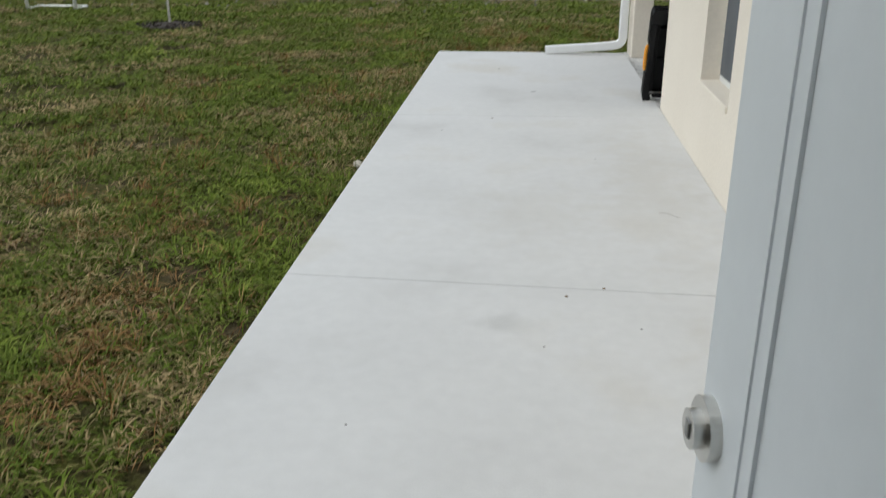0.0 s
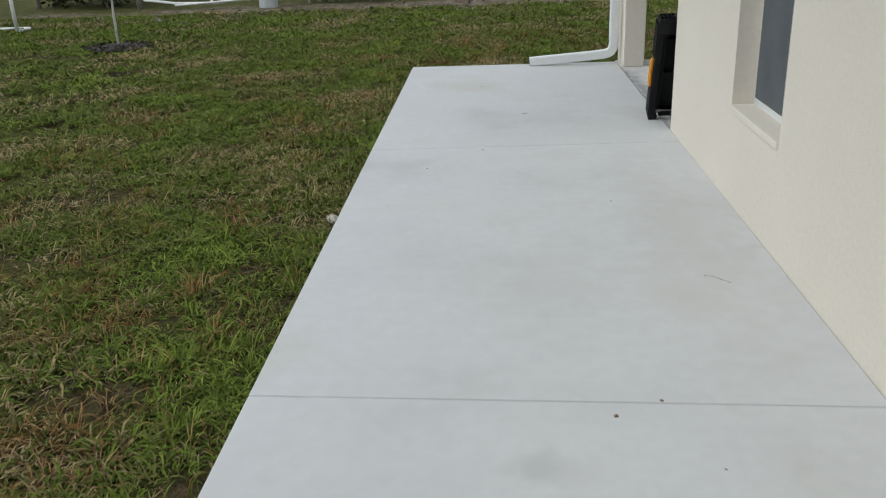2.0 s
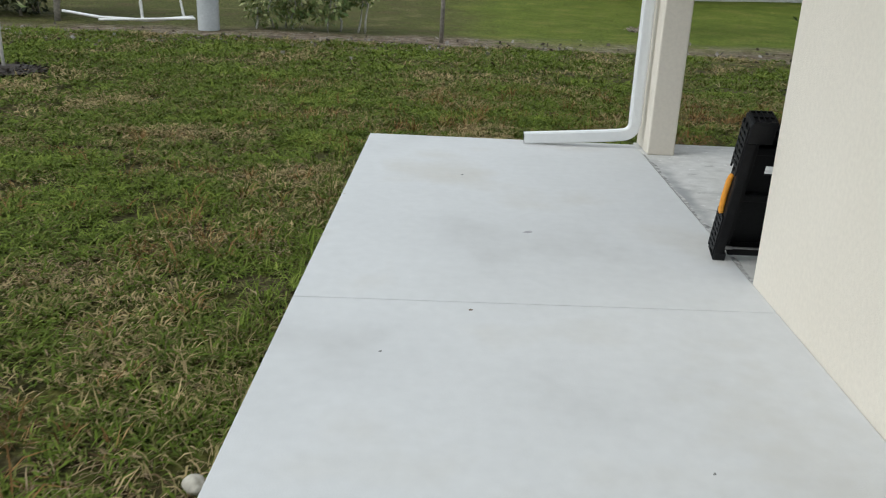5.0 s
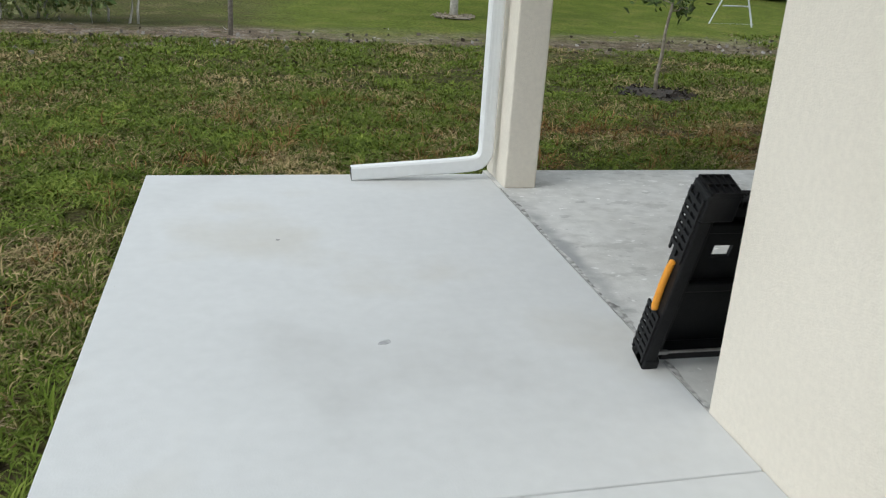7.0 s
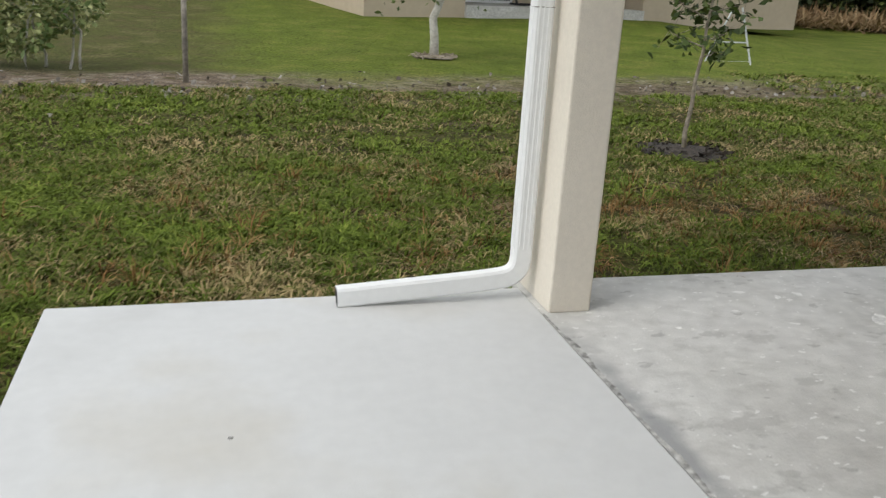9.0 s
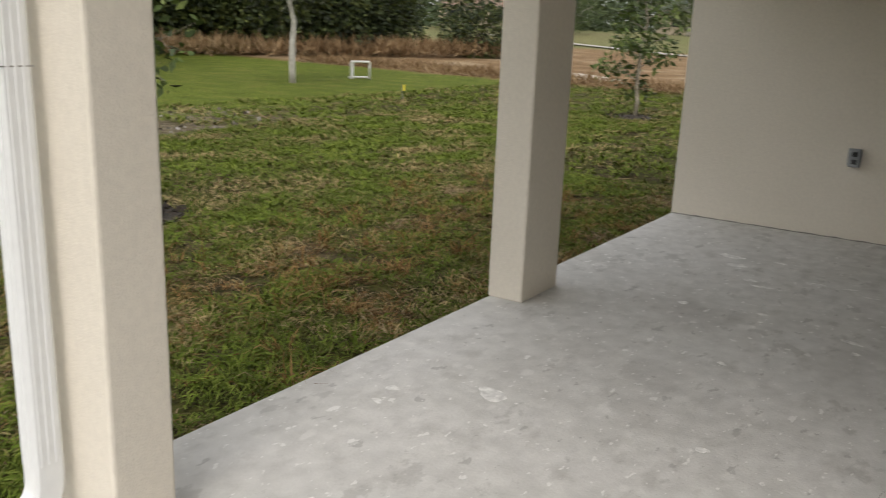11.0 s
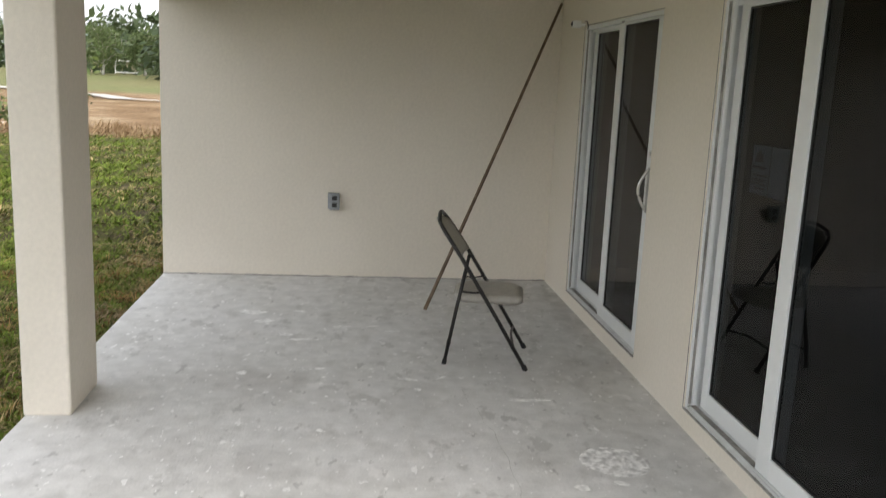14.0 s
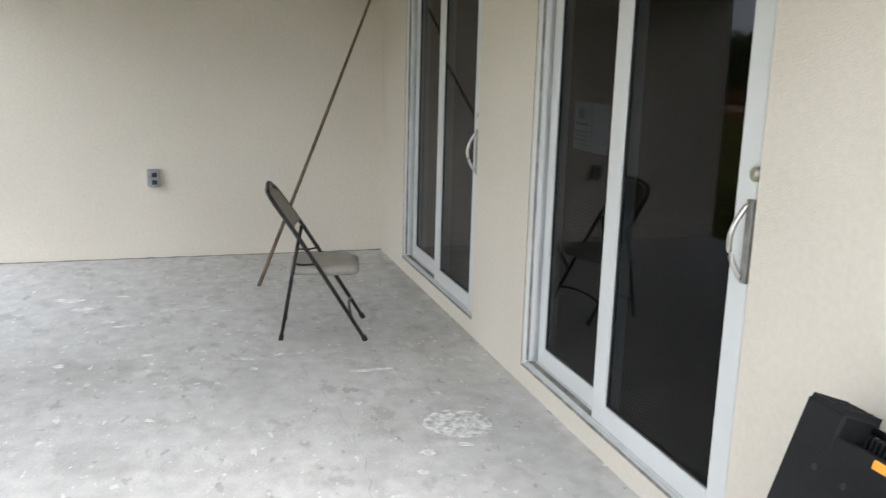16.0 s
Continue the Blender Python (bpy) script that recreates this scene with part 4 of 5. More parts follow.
def slotted_panel(x0, x1, y0, y1, z0, z1, a0, a1, b0, b1):
    """A flat panel with one rectangular slot, as a single shell."""
    bm = bmesh.new()
    ring = lambda y, q: [bm.verts.new((u, y, v)) for u, v in ((q[0], q[2]), (q[1], q[2]), (q[1], q[3]), (q[0], q[3]))]
    of, inf, ob, inb = ring(y1, (x0, x1, z0, z1)), ring(y1, (a0, a1, b0, b1)), ring(y0, (x0, x1, z0, z1)), ring(y0, (a0, a1, b0, b1))
    for p, q in ((of, inf), (ob, inb), (of, ob), (inf, inb)):
        for k in range(4):
            bm.faces.new((p[k], p[(k + 1) % 4], q[(k + 1) % 4], q[k]))
    return bm


def workbench():
    """A folded plastic workbench, leaning against the wall; local z runs up its length, local y is its thickness."""
    wb = thing("folding_workbench", (0.875, 7.35, -0.003), "black plastic folded workbench with orange handle leaning against the wall", "workbench")
    wb.matrix_basis = pose(0.880, 7.352, -0.002, 19.0, 0, 0)
    W, H, T = 0.68, 0.905, 0.122
    E = 0.135                                   # length of the end caps
    # outer panel round its see-through slot
    hx0, hx1, hz0, hz1 = 0.18, 0.26, 0.52, 0.58
    part("top_panel", slotted_panel(0.04, W - 0.002, T - 0.02, T, 0.012, H - 0.075, hx0, hx1, hz0, hz1), M_BLACK, wb, "smooth black outer panel")
    for x in (0.0, W):
        s = 1 if x == 0 else -1
        leg = part("end_leg", boxes((min(x, x + s * 0.055), max(x, x + s * 0.055), 0.0, T - 0.021, 0.0, H - 0.13), bevel=0.007), M_BLACK, wb)
        part("foot", boxes((min(x, x + s * 0.07), max(x, x + s * 0.07), -0.006, T + 0.003, -0.004, 0.05), bevel=0.009), M_BLACK, leg)
        # cap with an open cell pattern on its top and end
        cap = boxes((min(x, x + s * E), max(x, x + s * E), -0.004, T + 0.002, H - 0.13, H - 0.012))
        bmesh.ops.bevel(cap, geom=cap.edges[:], offset=0.008, segments=2, affect="EDGES", profile=0.5)
        cp = part("end_cap", cap, M_BLACK, wb, "thick ribbed end cap")
        bm = bmesh.new()
        for k in range(5):
            u = x + s * (0.012 + k * 0.029)
            box(bm, min(u, u + s * 0.005), max(u, u + s * 0.005), 0.0, T, H - 0.0145, H)
        for y in (0.0, 0.058, T - 0.006):
            box(bm, min(x + s * 0.012, x + s * (E - 0.004)), max(x + s * 0.012, x + s * (E - 0.004)), y, y + 0.006, H - 0.014, H - 0.001)
        part("cap_rib", bm, M_BLACK, cp)["kind"] = "stuff"
        if x > 0:
            continue
        bm = bmesh.new()
        for k in range(22):
            z = 0.055 + k * (H - 0.10) / 22
            if 0.29 < z < 0.57:
                continue
            box(bm, min(x, x - s * 0.009), max(x, x - s * 0.009), 0.012, T - 0.004, z, z + 0.020)
        for y in (0.008, 0.058, T - 0.016):
            box(bm, min(x, x - s * 0.0088), max(x, x - s * 0.0088), y, y + 0.010, 0.03, 0.29)
            box(bm, min(x, x - s * 0.0088), max(x, x - s * 0.0088), y, y + 0.010, 0.57, H - 0.04)
        part("end_rib", bm, M_BLACK, leg)["kind"] = "stuff"
    # carrying recess between the caps
    part("recess_floor", boxes((E + 0.002, W - E - 0.002, 0.012, T - 0.024, H - 0.115, H - 0.078), bevel=0.004), M_BLACK, wb, "ribbed carrying recess")
    bm = bmesh.new()
    for k in range(24):
        u = E + 0.02 + k * (W - 2 * E - 0.04) / 24
        box(bm, u, u + 0.006, 0.016, 0.06, H - 0.0785, H - 0.045)
    part("recess_rib", bm, M_BLACK, wb)["kind"] = "stuff"
    part("top_rod", tube(bmesh.new(), [(E - 0.01, 0.012, H - 0.035), (W - E + 0.01, 0.012, H - 0.035)], 0.011, 8), M_BLACK, wb, smooth=True)
    part("inner_rail", boxes((0.056, 0.085, 0.03, T - 0.021, 0.05, H - 0.131), bevel=0.006), M_BLACK, wb)
    part("inner_rail", boxes((W - 0.085, W - 0.056, 0.03, T - 0.021, 0.05, H - 0.131), bevel=0.006), M_BLACK, wb)
    for z in (0.015, 0.36, 0.66):
        part("cross_bar", boxes((0.086, W - 0.086, 0.03 if z < 0.1 else 0.07, T - 0.021, z, z + 0.05), bevel=0.008), M_BLACK, wb)
    pts = rounded([(-0.006, 0.052, 0.30), (-0.014, 0.052, 0.325), (-0.017, 0.052, 0.42), (-0.014, 0.052, 0.52), (-0.006, 0.052, 0.55)], 0.03)
    part("handle", tube(bmesh.new(), pts, 0.017, 8, flat=0.6), M_ORANGE, wb, "bright orange carrying handle", smooth=True)
    part("latch", boxes((0.345, 0.415, T - 0.004, T + 0.006, H - 0.098, H - 0.0755), bevel=0.003), M_ORANGE, wb, "small orange latch tab")
    for x, z in ((0.573, 0.735), (0.469, 0.732), (0.573, 0.55), (0.469, 0.40), (0.60, 0.30)):
        part("bolt_hole", disc(bmesh.new(), (x, T, z), (0, 1, 0), 0.009, 0.002, 14), M_GASKET, wb)
    part("leg_rod", tube(bmesh.new(), [(0.05, 0.012, 0.085), (W - 0.05, 0.012, 0.085)], 0.0065, 8), M_STEEL, wb, "thin steel rod")
    part("hinge", tube(bmesh.new(), [(0.05, 0.012, 0.085), (0.095, 0.012, 0.085)], 0.011, 8), M_STEEL, wb)
    return wb


workbench()

# ---- lawn blades ----
MULCH = ((-6.25, 13.45, 0.48), (4.15, 14.1, 0.5), (16.4, 14.42, 0.5))


def blades(name, n, x0, x1, y0, y1, length, width, seed, label, lift=(8, 42), material=None, bare=(-0.55, 0.35), tufted=0.45):
    """Broad arched blades lying over one another, part of them fanned out in tufts. lift: degrees by which they leave the soil."""
    rng = np.random.default_rng(seed)
    x, y = rng.uniform(x0, x1, n), rng.uniform(y0, y1, n)
    clump = rng.uniform(0, 1, n) < tufted
    k = max(1, int(n * tufted / 22))
    cx, cy, cs = rng.uniform(x0, x1, k), rng.uniform(y0, y1, k), rng.uniform(0.6, 1.4, k)
    pick = rng.integers(0, k, n)
    ox, oy = rng.normal(0, 0.028, n), rng.normal(0, 0.028, n)
    x = np.where(clump, cx[pick] + ox, x)
    y = np.where(clump, cy[pick] + oy, y)
    ok = ((x < XL - 0.02) | (y > YE + 0.02)) & ((x < XW) | (y > YP + 0.02))
    ok &= (x > x0) & (x < x1)
    for mx, my, mr in MULCH:
        ok &= np.hypot(x - mx, y - my) > mr * (0.85 + 0.25 * np.sin(5 * np.arctan2(y - my, x - mx) + mx))
    dens = np.array([noise.noise((a * 1.7, b * 1.7, seed)) + 0.6 * noise.noise((a * 5, b * 5, 2)) + 0.35 * noise.noise((a * 13, b * 13, 4)) for a, b in zip(x, y)])
    ok &= rng.uniform(*bare, len(x)) < dens
    x, y, clump, dens, ox, oy, cs = x[ok], y[ok], clump[ok], dens[ok], ox[ok], oy[ok], cs[pick][ok]
    n = len(x)
    a = np.where(clump, np.arctan2(oy, ox) + rng.normal(0, 0.35, n), rng.uniform(0, 2 * math.pi, n))
    e0 = np.radians(rng.uniform(*lift, n) + np.where(clump, 16, 0))
    e1 = e0 - np.radians(rng.uniform(20, 62, n))
    L = length * rng.uniform(0.5, 1.35, n) * np.where(clump, cs, 0.95) * np.clip(1 + 0.35 * dens, 0.7, 1.35)
    w = width * rng.uniform(0.6, 1.3, n)
    z = np.array([lawn_z(p, q) for p, q in zip(x, y)]) - 0.004 + rng.uniform(0, 0.02, n)
    d = np.stack([np.cos(a), np.sin(a), np.zeros(n)], -1)
    bend = rng.normal(0, 0.35, n)
    d2 = np.stack([np.cos(a + bend), np.sin(a + bend), np.zeros(n)], -1)
    s = np.stack([-np.sin(a), np.cos(a), rng.normal(0, 0.3, n)], -1) * (w / 2)[:, None]
    up = np.array([0.0, 0.0, 1.0])
    b = np.stack([x, y, z], -1)
    m = b + (L * 0.5)[:, None] * (d * np.cos(e0)[:, None] + up * np.sin(e0)[:, None])
    e = m + (L * 0.55)[:, None] * (d2 * np.cos(e1)[:, None] + up * np.sin(e1)[:, None])
    e[:, 2] = np.maximum(e[:, 2], z - 0.004)
    v = np.stack([b - s * 0.7, b + s * 0.7, m + s, m - s, e], 1).reshape(-1, 3)
    o = (np.arange(n) * 5)[:, None]
    f = np.concatenate([o + np.array([0, 1, 2]), o + np.array([0, 2, 3]), o + np.array([3, 2, 4])])
    return tagged(mesh_from(name, v, f, material or M_BLADE), label, "grass", kind="stuff")


blades("grass", 290000, -4.6, XL + 0.1, -0.6, 10.6, 0.076, 0.0078, 11, "coarse patchy green grass with dry brown blades beside the walkway")
blades("grass", 9000, XL - 0.3, XL + 0.1, 0.0, 10.6, 0.10, 0.0065, 22, "grass tufts leaning over the walkway edge", (20, 60))
blades("grass", 190000, -4.6, 1.3, 10.2, 14.0, 0.08, 0.0088, 12, "even mid-green grass at the end of the walkway", (10, 46), bare=(-0.95, 0.2))
blades("grass", 170000, 1.3, 9.0, 10.2, 14.0, 0.078, 0.0082, 16, "coarse patchy green grass in front of the porch", bare=(-0.5, 0.45))
blades("grass", 330000, -12.0, 17.0, 13.5, 18.3, 0.085, 0.0115, 13, "even mid-green grass towards the boundary", (12, 52), bare=(-1.0, 0.2))
blades("grass", 150000, -10.0, -4.5, 0.5, 14.0, 0.09, 0.011, 14, "coarse patchy grass on the open lawn")
blades("grass", 110000, 9.0, 25.0, 9.0, 21.6, 0.11, 0.018, 15, "coarse grass on the open lawn beyond the porch", (10, 50))
blades("dry_grass", 75000, -4.6, XL + 0.1, -0.6, 10.6, 0.085, 0.0052, 31, "matted straw-coloured dead grass in the lawn", (2, 24), M_STRAW, (-0.2, 0.65), 0.2)
blades("dry_grass", 34000, -4.6, 1.3, 10.2, 14.0, 0.09, 0.0056, 36, "thin straw-coloured dead grass at the end of the walkway", (4, 30), M_STRAW, (0.0, 0.8), 0.2)
blades("dry_grass", 90000, 1.3, 9.0, 10.2, 14.0, 0.09, 0.0056, 32, "matted straw-coloured dead grass in front of the porch", (2, 24), M_STRAW, (-0.15, 0.6), 0.2)
blades("dry_grass", 40000, -12.0, 17.0, 13.5, 18.3, 0.11, 0.011, 33, "matted straw-coloured dead grass towards the boundary", (2, 24), M_STRAW, (0.0, 0.75), 0.2)
blades("dry_grass", 26000, -10.0, -4.5, 0.5, 14.0, 0.12, 0.009, 34, "matted straw-coloured dead grass on the open lawn", (2, 24), M_STRAW, (0.0, 0.75), 0.2)
blades("dry_grass", 26000, 9.0, 25.0, 9.0, 21.6, 0.12, 0.014, 35, "matted straw-coloured dead grass beyond the porch", (2, 24), M_STRAW, (0.0, 0.75), 0.2)
# rusty dead tufts here and there
blades("dry_tuft", 5200, -4.2, XL - 0.05, 1.2, 10.2, 0.12, 0.0055, 41, "rusty brown dead tufts in the lawn beside the walkway", (15, 55), M_RUST, (-0.6, 0.4), 1.0)
blades("dry_tuft", 9000, -3.0, 8.5, YP + 0.05, 13.4, 0.13, 0.006, 42, "rusty brown dead tufts in the lawn before the porch", (15, 55), M_RUST, (-0.6, 0.4), 1.0)
blades("dry_tuft", 16000, -3.4, XL - 0.02, 0.6, 4.4, 0.085, 0.0055, 43, "matted rusty dead grass along the walkway edge", (3, 28), M_RUST, (-0.1, 0.6), 0.6)
blades("dry_tuft", 22000, 1.3, 8.0, YP + 0.03, 12.2, 0.085, 0.0058, 44, "matted rusty dead grass along the porch edge", (3, 30), M_RUST, (-0.1, 0.6), 0.6)


# ---- plants ----
def limb_points(rng, base, tip, wig, steps=5):
    base, tip = Vector(base), Vector(tip)
    L = (tip - base).length
    return [base.lerp(tip, i / steps) + Vector(rng.normal(0, wig * L, 3)) * (math.sin(math.pi * i / steps)) for i in range(steps + 1)]


def tree(at, height, r, crown, bare, leaf, n_leaf, bark, leafmat, label, seed, wide=None, lean=(0, 0), mulch=0.0, sparse=0.5):
    """Tapered trunk, limbs and leaf clumps at the twig ends. crown: its radius; bare: height of clear trunk."""
    rng = np.random.default_rng(seed)
    t = thing("tree", (at[0], at[1], lawn_z(*at) + rise(at[0]) * (at[1] < 120)), label, "tree", "young lawn trees")
    top = Vector((lean[0], lean[1], height * 0.86))
    trunk = limb_points(rng, (0, 0, -0.05), top, 0.012, 8)
    part("trunk", tube(bmesh.new(), trunk, r, 10, r * 0.3), bark, t, smooth=True)
    tips = []
    bm = bmesh.new()
    nl = 13
    for i in range(nl):
        f = bare / (height * 0.86) + (1 - bare / (height * 0.86)) * (i + 0.3) / nl
        p = trunk[min(7, int(f * 8))].lerp(trunk[min(8, int(f * 8) + 1)], f * 8 % 1)
        a = i * 2.4 + rng.uniform(-0.4, 0.4)
        reach = crown * (0.55 + 0.45 * math.sin(math.pi * min(1, (f - bare / height) * 1.2 + 0.15))) * rng.uniform(0.7, 1.1)
        q = p + Vector((math.cos(a) * reach, math.sin(a) * reach, rng.uniform(0.15, 0.6) * reach))
        pts = limb_points(rng, p, q, 0.05)
        tube(bm, pts, r * 0.38, 6, r * 0.1)
        for k in (2, 3, 4, 5):
            tips.append(pts[k])
            for _ in range(2):
                e = pts[k] + Vector(rng.normal(0, crown * 0.22, 3))
                tube(bm, [pts[k], e], r * 0.12, 4, r * 0.05)
                tips.append(e)
    part("limb", bm, bark, t, smooth=True)["kind"] = "stuff"
    tips = np.array([tuple(v) for v in tips])
    per = rng.integers(0, len(tips), n_leaf)
    c = tips[per] + rng.normal(0, crown * 0.13 * (0.4 + sparse), (n_leaf, 3))
    cr = leaves("crown", c, leaf, leafmat, t, rng)
    if mulch:
        bm = bmesh.new()
        bmesh.ops.create_circle(bm, cap_ends=True, segments=22, radius=mulch)
        for v in bm.verts:
            k = 1 + 0.22 * noise.noise((v.co.x * 3, v.co.y * 3, seed))
            v.co = Vector((v.co.x * k, v.co.y * k, 0.035))
        bmesh.ops.poke(bm, faces=bm.faces[:])
        for v in bm.verts:
            if v.co.length < mulch * 0.5:
                v.co.z += 0.05
        pile = put("mulch", bm, M_MULCH if seed != 3 else M_TANSOIL)
        pile.matrix_basis = pose(at[0], at[1], lawn_z(*at))
        tagged(pile, "dark mulch ring round a young tree", "mulch", kind="stuff")
        m = 260
        rr, aa = mulch * np.sqrt(rng.uniform(0, 1.2, m)), rng.uniform(0, 6.283, m)
        cc = np.stack([at[0] + rr * np.cos(aa), at[1] + rr * np.sin(aa), np.full(m, lawn_z(*at) + 0.05)], -1)
        tagged(leaves("mulch_chips", cc, 0.07, M_MULCH if seed != 3 else M_TANSOIL, None, rng, droop=0), "loose dark bark chips", "mulch", kind="stuff")
    return t


tree(MULCH[0][:2], 2.6, 0.022, 0.50, 0.95, 0.10, 900, M_PALEBARK, M_LEAFPALE, "thin young staked tree with sparse pale leaves in a mulch ring", 1, mulch=0.50)
tree(MULCH[1][:2], 2.5, 0.026, 0.42, 1.0, 0.11, 520, M_BARK, M_LEAF, "thin young tree with sparse leaves in a dark mulch ring", 2, lean=(0.1, 0), mulch=0.46)
tree((3.6, 22.7), 3.8, 0.095, 1.35, 1.5, 0.15, 2600, M_PALEBARK, M_LEAF, "pale-trunked young tree in a sandy ring", 3, mulch=0.42)
tree(MULCH[2][:2], 3.5, 0.04, 0.72, 0.6, 0.14, 1500, M_BARK, M_LEAF, "slim young tree with broad leaves in a mulch ring", 4, mulch=0.55)
tree((17.5, 24.9), 5.4, 0.095, 1.9, 2.2, 0.17, 7000, M_PALEBARK, M_LEAFDARK, "young shade tree with a pale trunk", 5)


def bush(name, at, blobs, n, leaf, leafmat, label, seed, stems=6, bark=M_BARK, parent_group="", kind="", stem_top=0.6):
    """Leaves through a set of uneven lobes, over bare stems. blobs: x, y, z, radius, height."""
    rng = np.random.default_rng(seed)
    t = thing(name, (at[0], at[1], lawn_z(*at) if at[1] else lawn_z(30, 40)), label, "shrub", parent_group, kind)
    bm = bmesh.new()
    for i in range(stems):
        b = blobs[i % len(blobs)]
        foot = (b[0] + rng.normal(0, 0.25 * b[3]), b[1] + rng.normal(0, 0.25 * b[3]), -0.05)
        tube(bm, limb_points(rng, foot, (b[0] + rng.normal(0, 0.3 * b[3]), b[1] + rng.normal(0, 0.3 * b[3]), b[2] + b[4] * stem_top), 0.05), 0.028 * min(2.5, max(0.8, b[3])), 6, 0.008)
    part("stem", bm, bark, t, smooth=True)["kind"] = "stuff"
    vol = np.array([b[3] ** 2 * b[4] for b in blobs])
    pick = rng.choice(len(blobs), n, p=vol / vol.sum())
    B = np.array(blobs)[pick]
    d = rng.normal(size=(n, 3))
    d /= np.linalg.norm(d, axis=1, keepdims=True)
    rad = rng.uniform(0.35, 1.0, n) ** 0.4
    lump = np.array([1 + 0.35 * noise.noise(tuple(v * 2.3 + np.array([k * 7.1, seed, 0]))) for v, k in zip(d, pick)])
    c = B[:, :3] + d * (rad * lump)[:, None] * np.stack([B[:, 3], B[:, 3], B[:, 4]], -1)
    c[:, 2] = np.maximum(c[:, 2], 0.05)
    leaves("foliage", c, leaf, leafmat, t, rng, normals=d)
    return t


rng = np.random.default_rng(77)
bush("shrub", (-9.6, 20.8), [(0, 0, 1.3, 1.2, 1.2), (-1.1, 0.3, 1.0, 0.95, 1.0), (0.9, 0.2, 1.6, 0.9, 1.2), (0.2, 0.4, 2.5, 1.1, 1.0), (-0.8, 0.4, 2.0, 0.9, 0.8)], 9500, 0.15, M_LEAFDARK, "large dark green leafy shrub behind the fence", 21, 7)
bush("shrub", (-3.5, 20.1), [(-0.9, 0, 0.85, 0.5, 0.75), (-0.3, 0.1, 1.05, 0.55, 0.9), (0.35, 0, 0.85, 0.5, 0.7), (0.95, 0.1, 1.2, 0.5, 0.7), (-0.5, 0.2, 1.7, 0.5, 0.5)], 5600, 0.12, M_LEAFPALE, "pale variegated leafy shrub with bare lower stems", 22, 9, M_PALEBARK, stem_top=0.2)

bush("shrub", (-2.5, 33.5), [(-0.5, 0, 1.9, 0.9, 1.2), (0.5, 0.3, 2.3, 0.9, 1.2), (0.1, 0.2, 3.2, 1.0, 0.9)], 6000, 0.16, M_LEAFDARK, "dark shrubby trees with several trunks on the far lawn", 25, 6, stem_top=0.1)
# brush thicket beyond the neighbouring lawn
blobs = []
for i in range(46):
    u = i / 45
    x = 14.0 + 27.0 * u + rng.normal(0, 0.7)
    y = 47.0 - 11.5 * u + rng.normal(0, 1.6)
    h = rng.uniform(2.0, 3.0) if 0.38 < u < 0.9 else rng.uniform(1.1, 1.9)
    blobs.append((x, y, h * 0.85, rng.uniform(1.7, 2.9) * (1.0 if u < 0.82 else 0.65), h))
bush("thicket", (0, 0), blobs, 120000, 0.30, M_LEAFTHICK, "dense dark green brush thicket with tangled branches", 23, 60, kind="stuff")
for k, (x, y, h, s) in enumerate(((22.5, 41.0, 5.2, 2.2), (29.0, 39.5, 4.8, 1.9), (17.0, 44.5, 4.4, 1.7))):
    tree((x, y), h, 0.16, s, 1.6, 0.34, 5200, M_BARK, M_LEAFDARK, "dark leafy tree standing in the thicket", 30 + k, sparse=0.8)
# dry stalks at its foot
n = 7000
u = rng.uniform(0, 1, n)
c = np.stack([13 + 29 * u + rng.normal(0, 0.8, n), 43.2 - 11.2 * u + rng.normal(0, 0.9, n), np.full(n, lawn_z(30, 40)) + rng.uniform(0, 0.35, n)], -1)
tagged(leaves("dry_grass", c, 0.75, M_DRYGRASS, None, rng, droop=-1.4, aspect=0.09), "tall rusty dry grass along the thicket", "dry grass", kind="stuff")
n = 5000
c = np.stack([rng.uniform(24.5, 27.5, n), rng.uniform(13, 33, n), np.full(n, lawn_z(30, 20)) + rng.uniform(0, 0.06, n)], -1)
c[:, 0] += (c[:, 1] - 20) * 0.12
tagged(leaves("dry_grass", c, 0.34, M_DRYGRASS, None, rng, droop=-0.8, aspect=0.10), "short tan dry grass at the lawn edge", "dry grass", kind="stuff")

# far tree line
blobs = []
for i in range(90):
    a = radians(18 + 78 * i / 89)
    R = 150 + 25 * rng.normal()
    h = rng.uniform(2.3, 4.4)
    blobs.append((R * math.sin(a), R * math.cos(a), h * 0.9, rng.uniform(5, 9), h))
bush("tree_line", (0, 0), blobs, 42000, 1.1, M_LEAFFAR, "distant hazy green tree line", 41, 40, kind="stuff")
for k, (x, y, h, s) in enumerate(((84, 49, 8.0, 3.0), (95, 40, 7.0, 2.6), (88, 33, 5.2, 2.0), (112, 38, 7.0, 2.8), (90, 29.5, 4.6, 1.8))):
    tree((x, y), h * 0.9, 0.14, s, 0.7, 0.17, 11000, M_PALEBARK, M_LEAFROAD, "roadside tree with a light rounded crown", 50 + k, sparse=0.8)

# road across the field
bm = bmesh.new()
pts = [(46, -60), (49, 0), (53.5, 22.4), (59.5, 25.6), (63, 30.5), (69, 37.5), (72.5, 44), (77, 53), (98, 85), (140, 130)]
prev = None
for (x, y), (x2, y2) in zip(pts, pts[1:] + [(200, 180)]):
    d = Vector((x2 - x, y2 - y, 0)).normalized()
    s = Vector((d.y, -d.x, 0)) * 0.8
    cur = [bm.verts.new(Vector((x, y, lawn_z(x, 40) + rise(x) + 0.09)) - s), bm.verts.new(Vector((x, y, lawn_z(x, 40) + rise(x) + 0.09)) + s)]
    if prev:
        bm.faces.new((prev[0], prev[1], cur[1], cur[0]))
    prev = cur
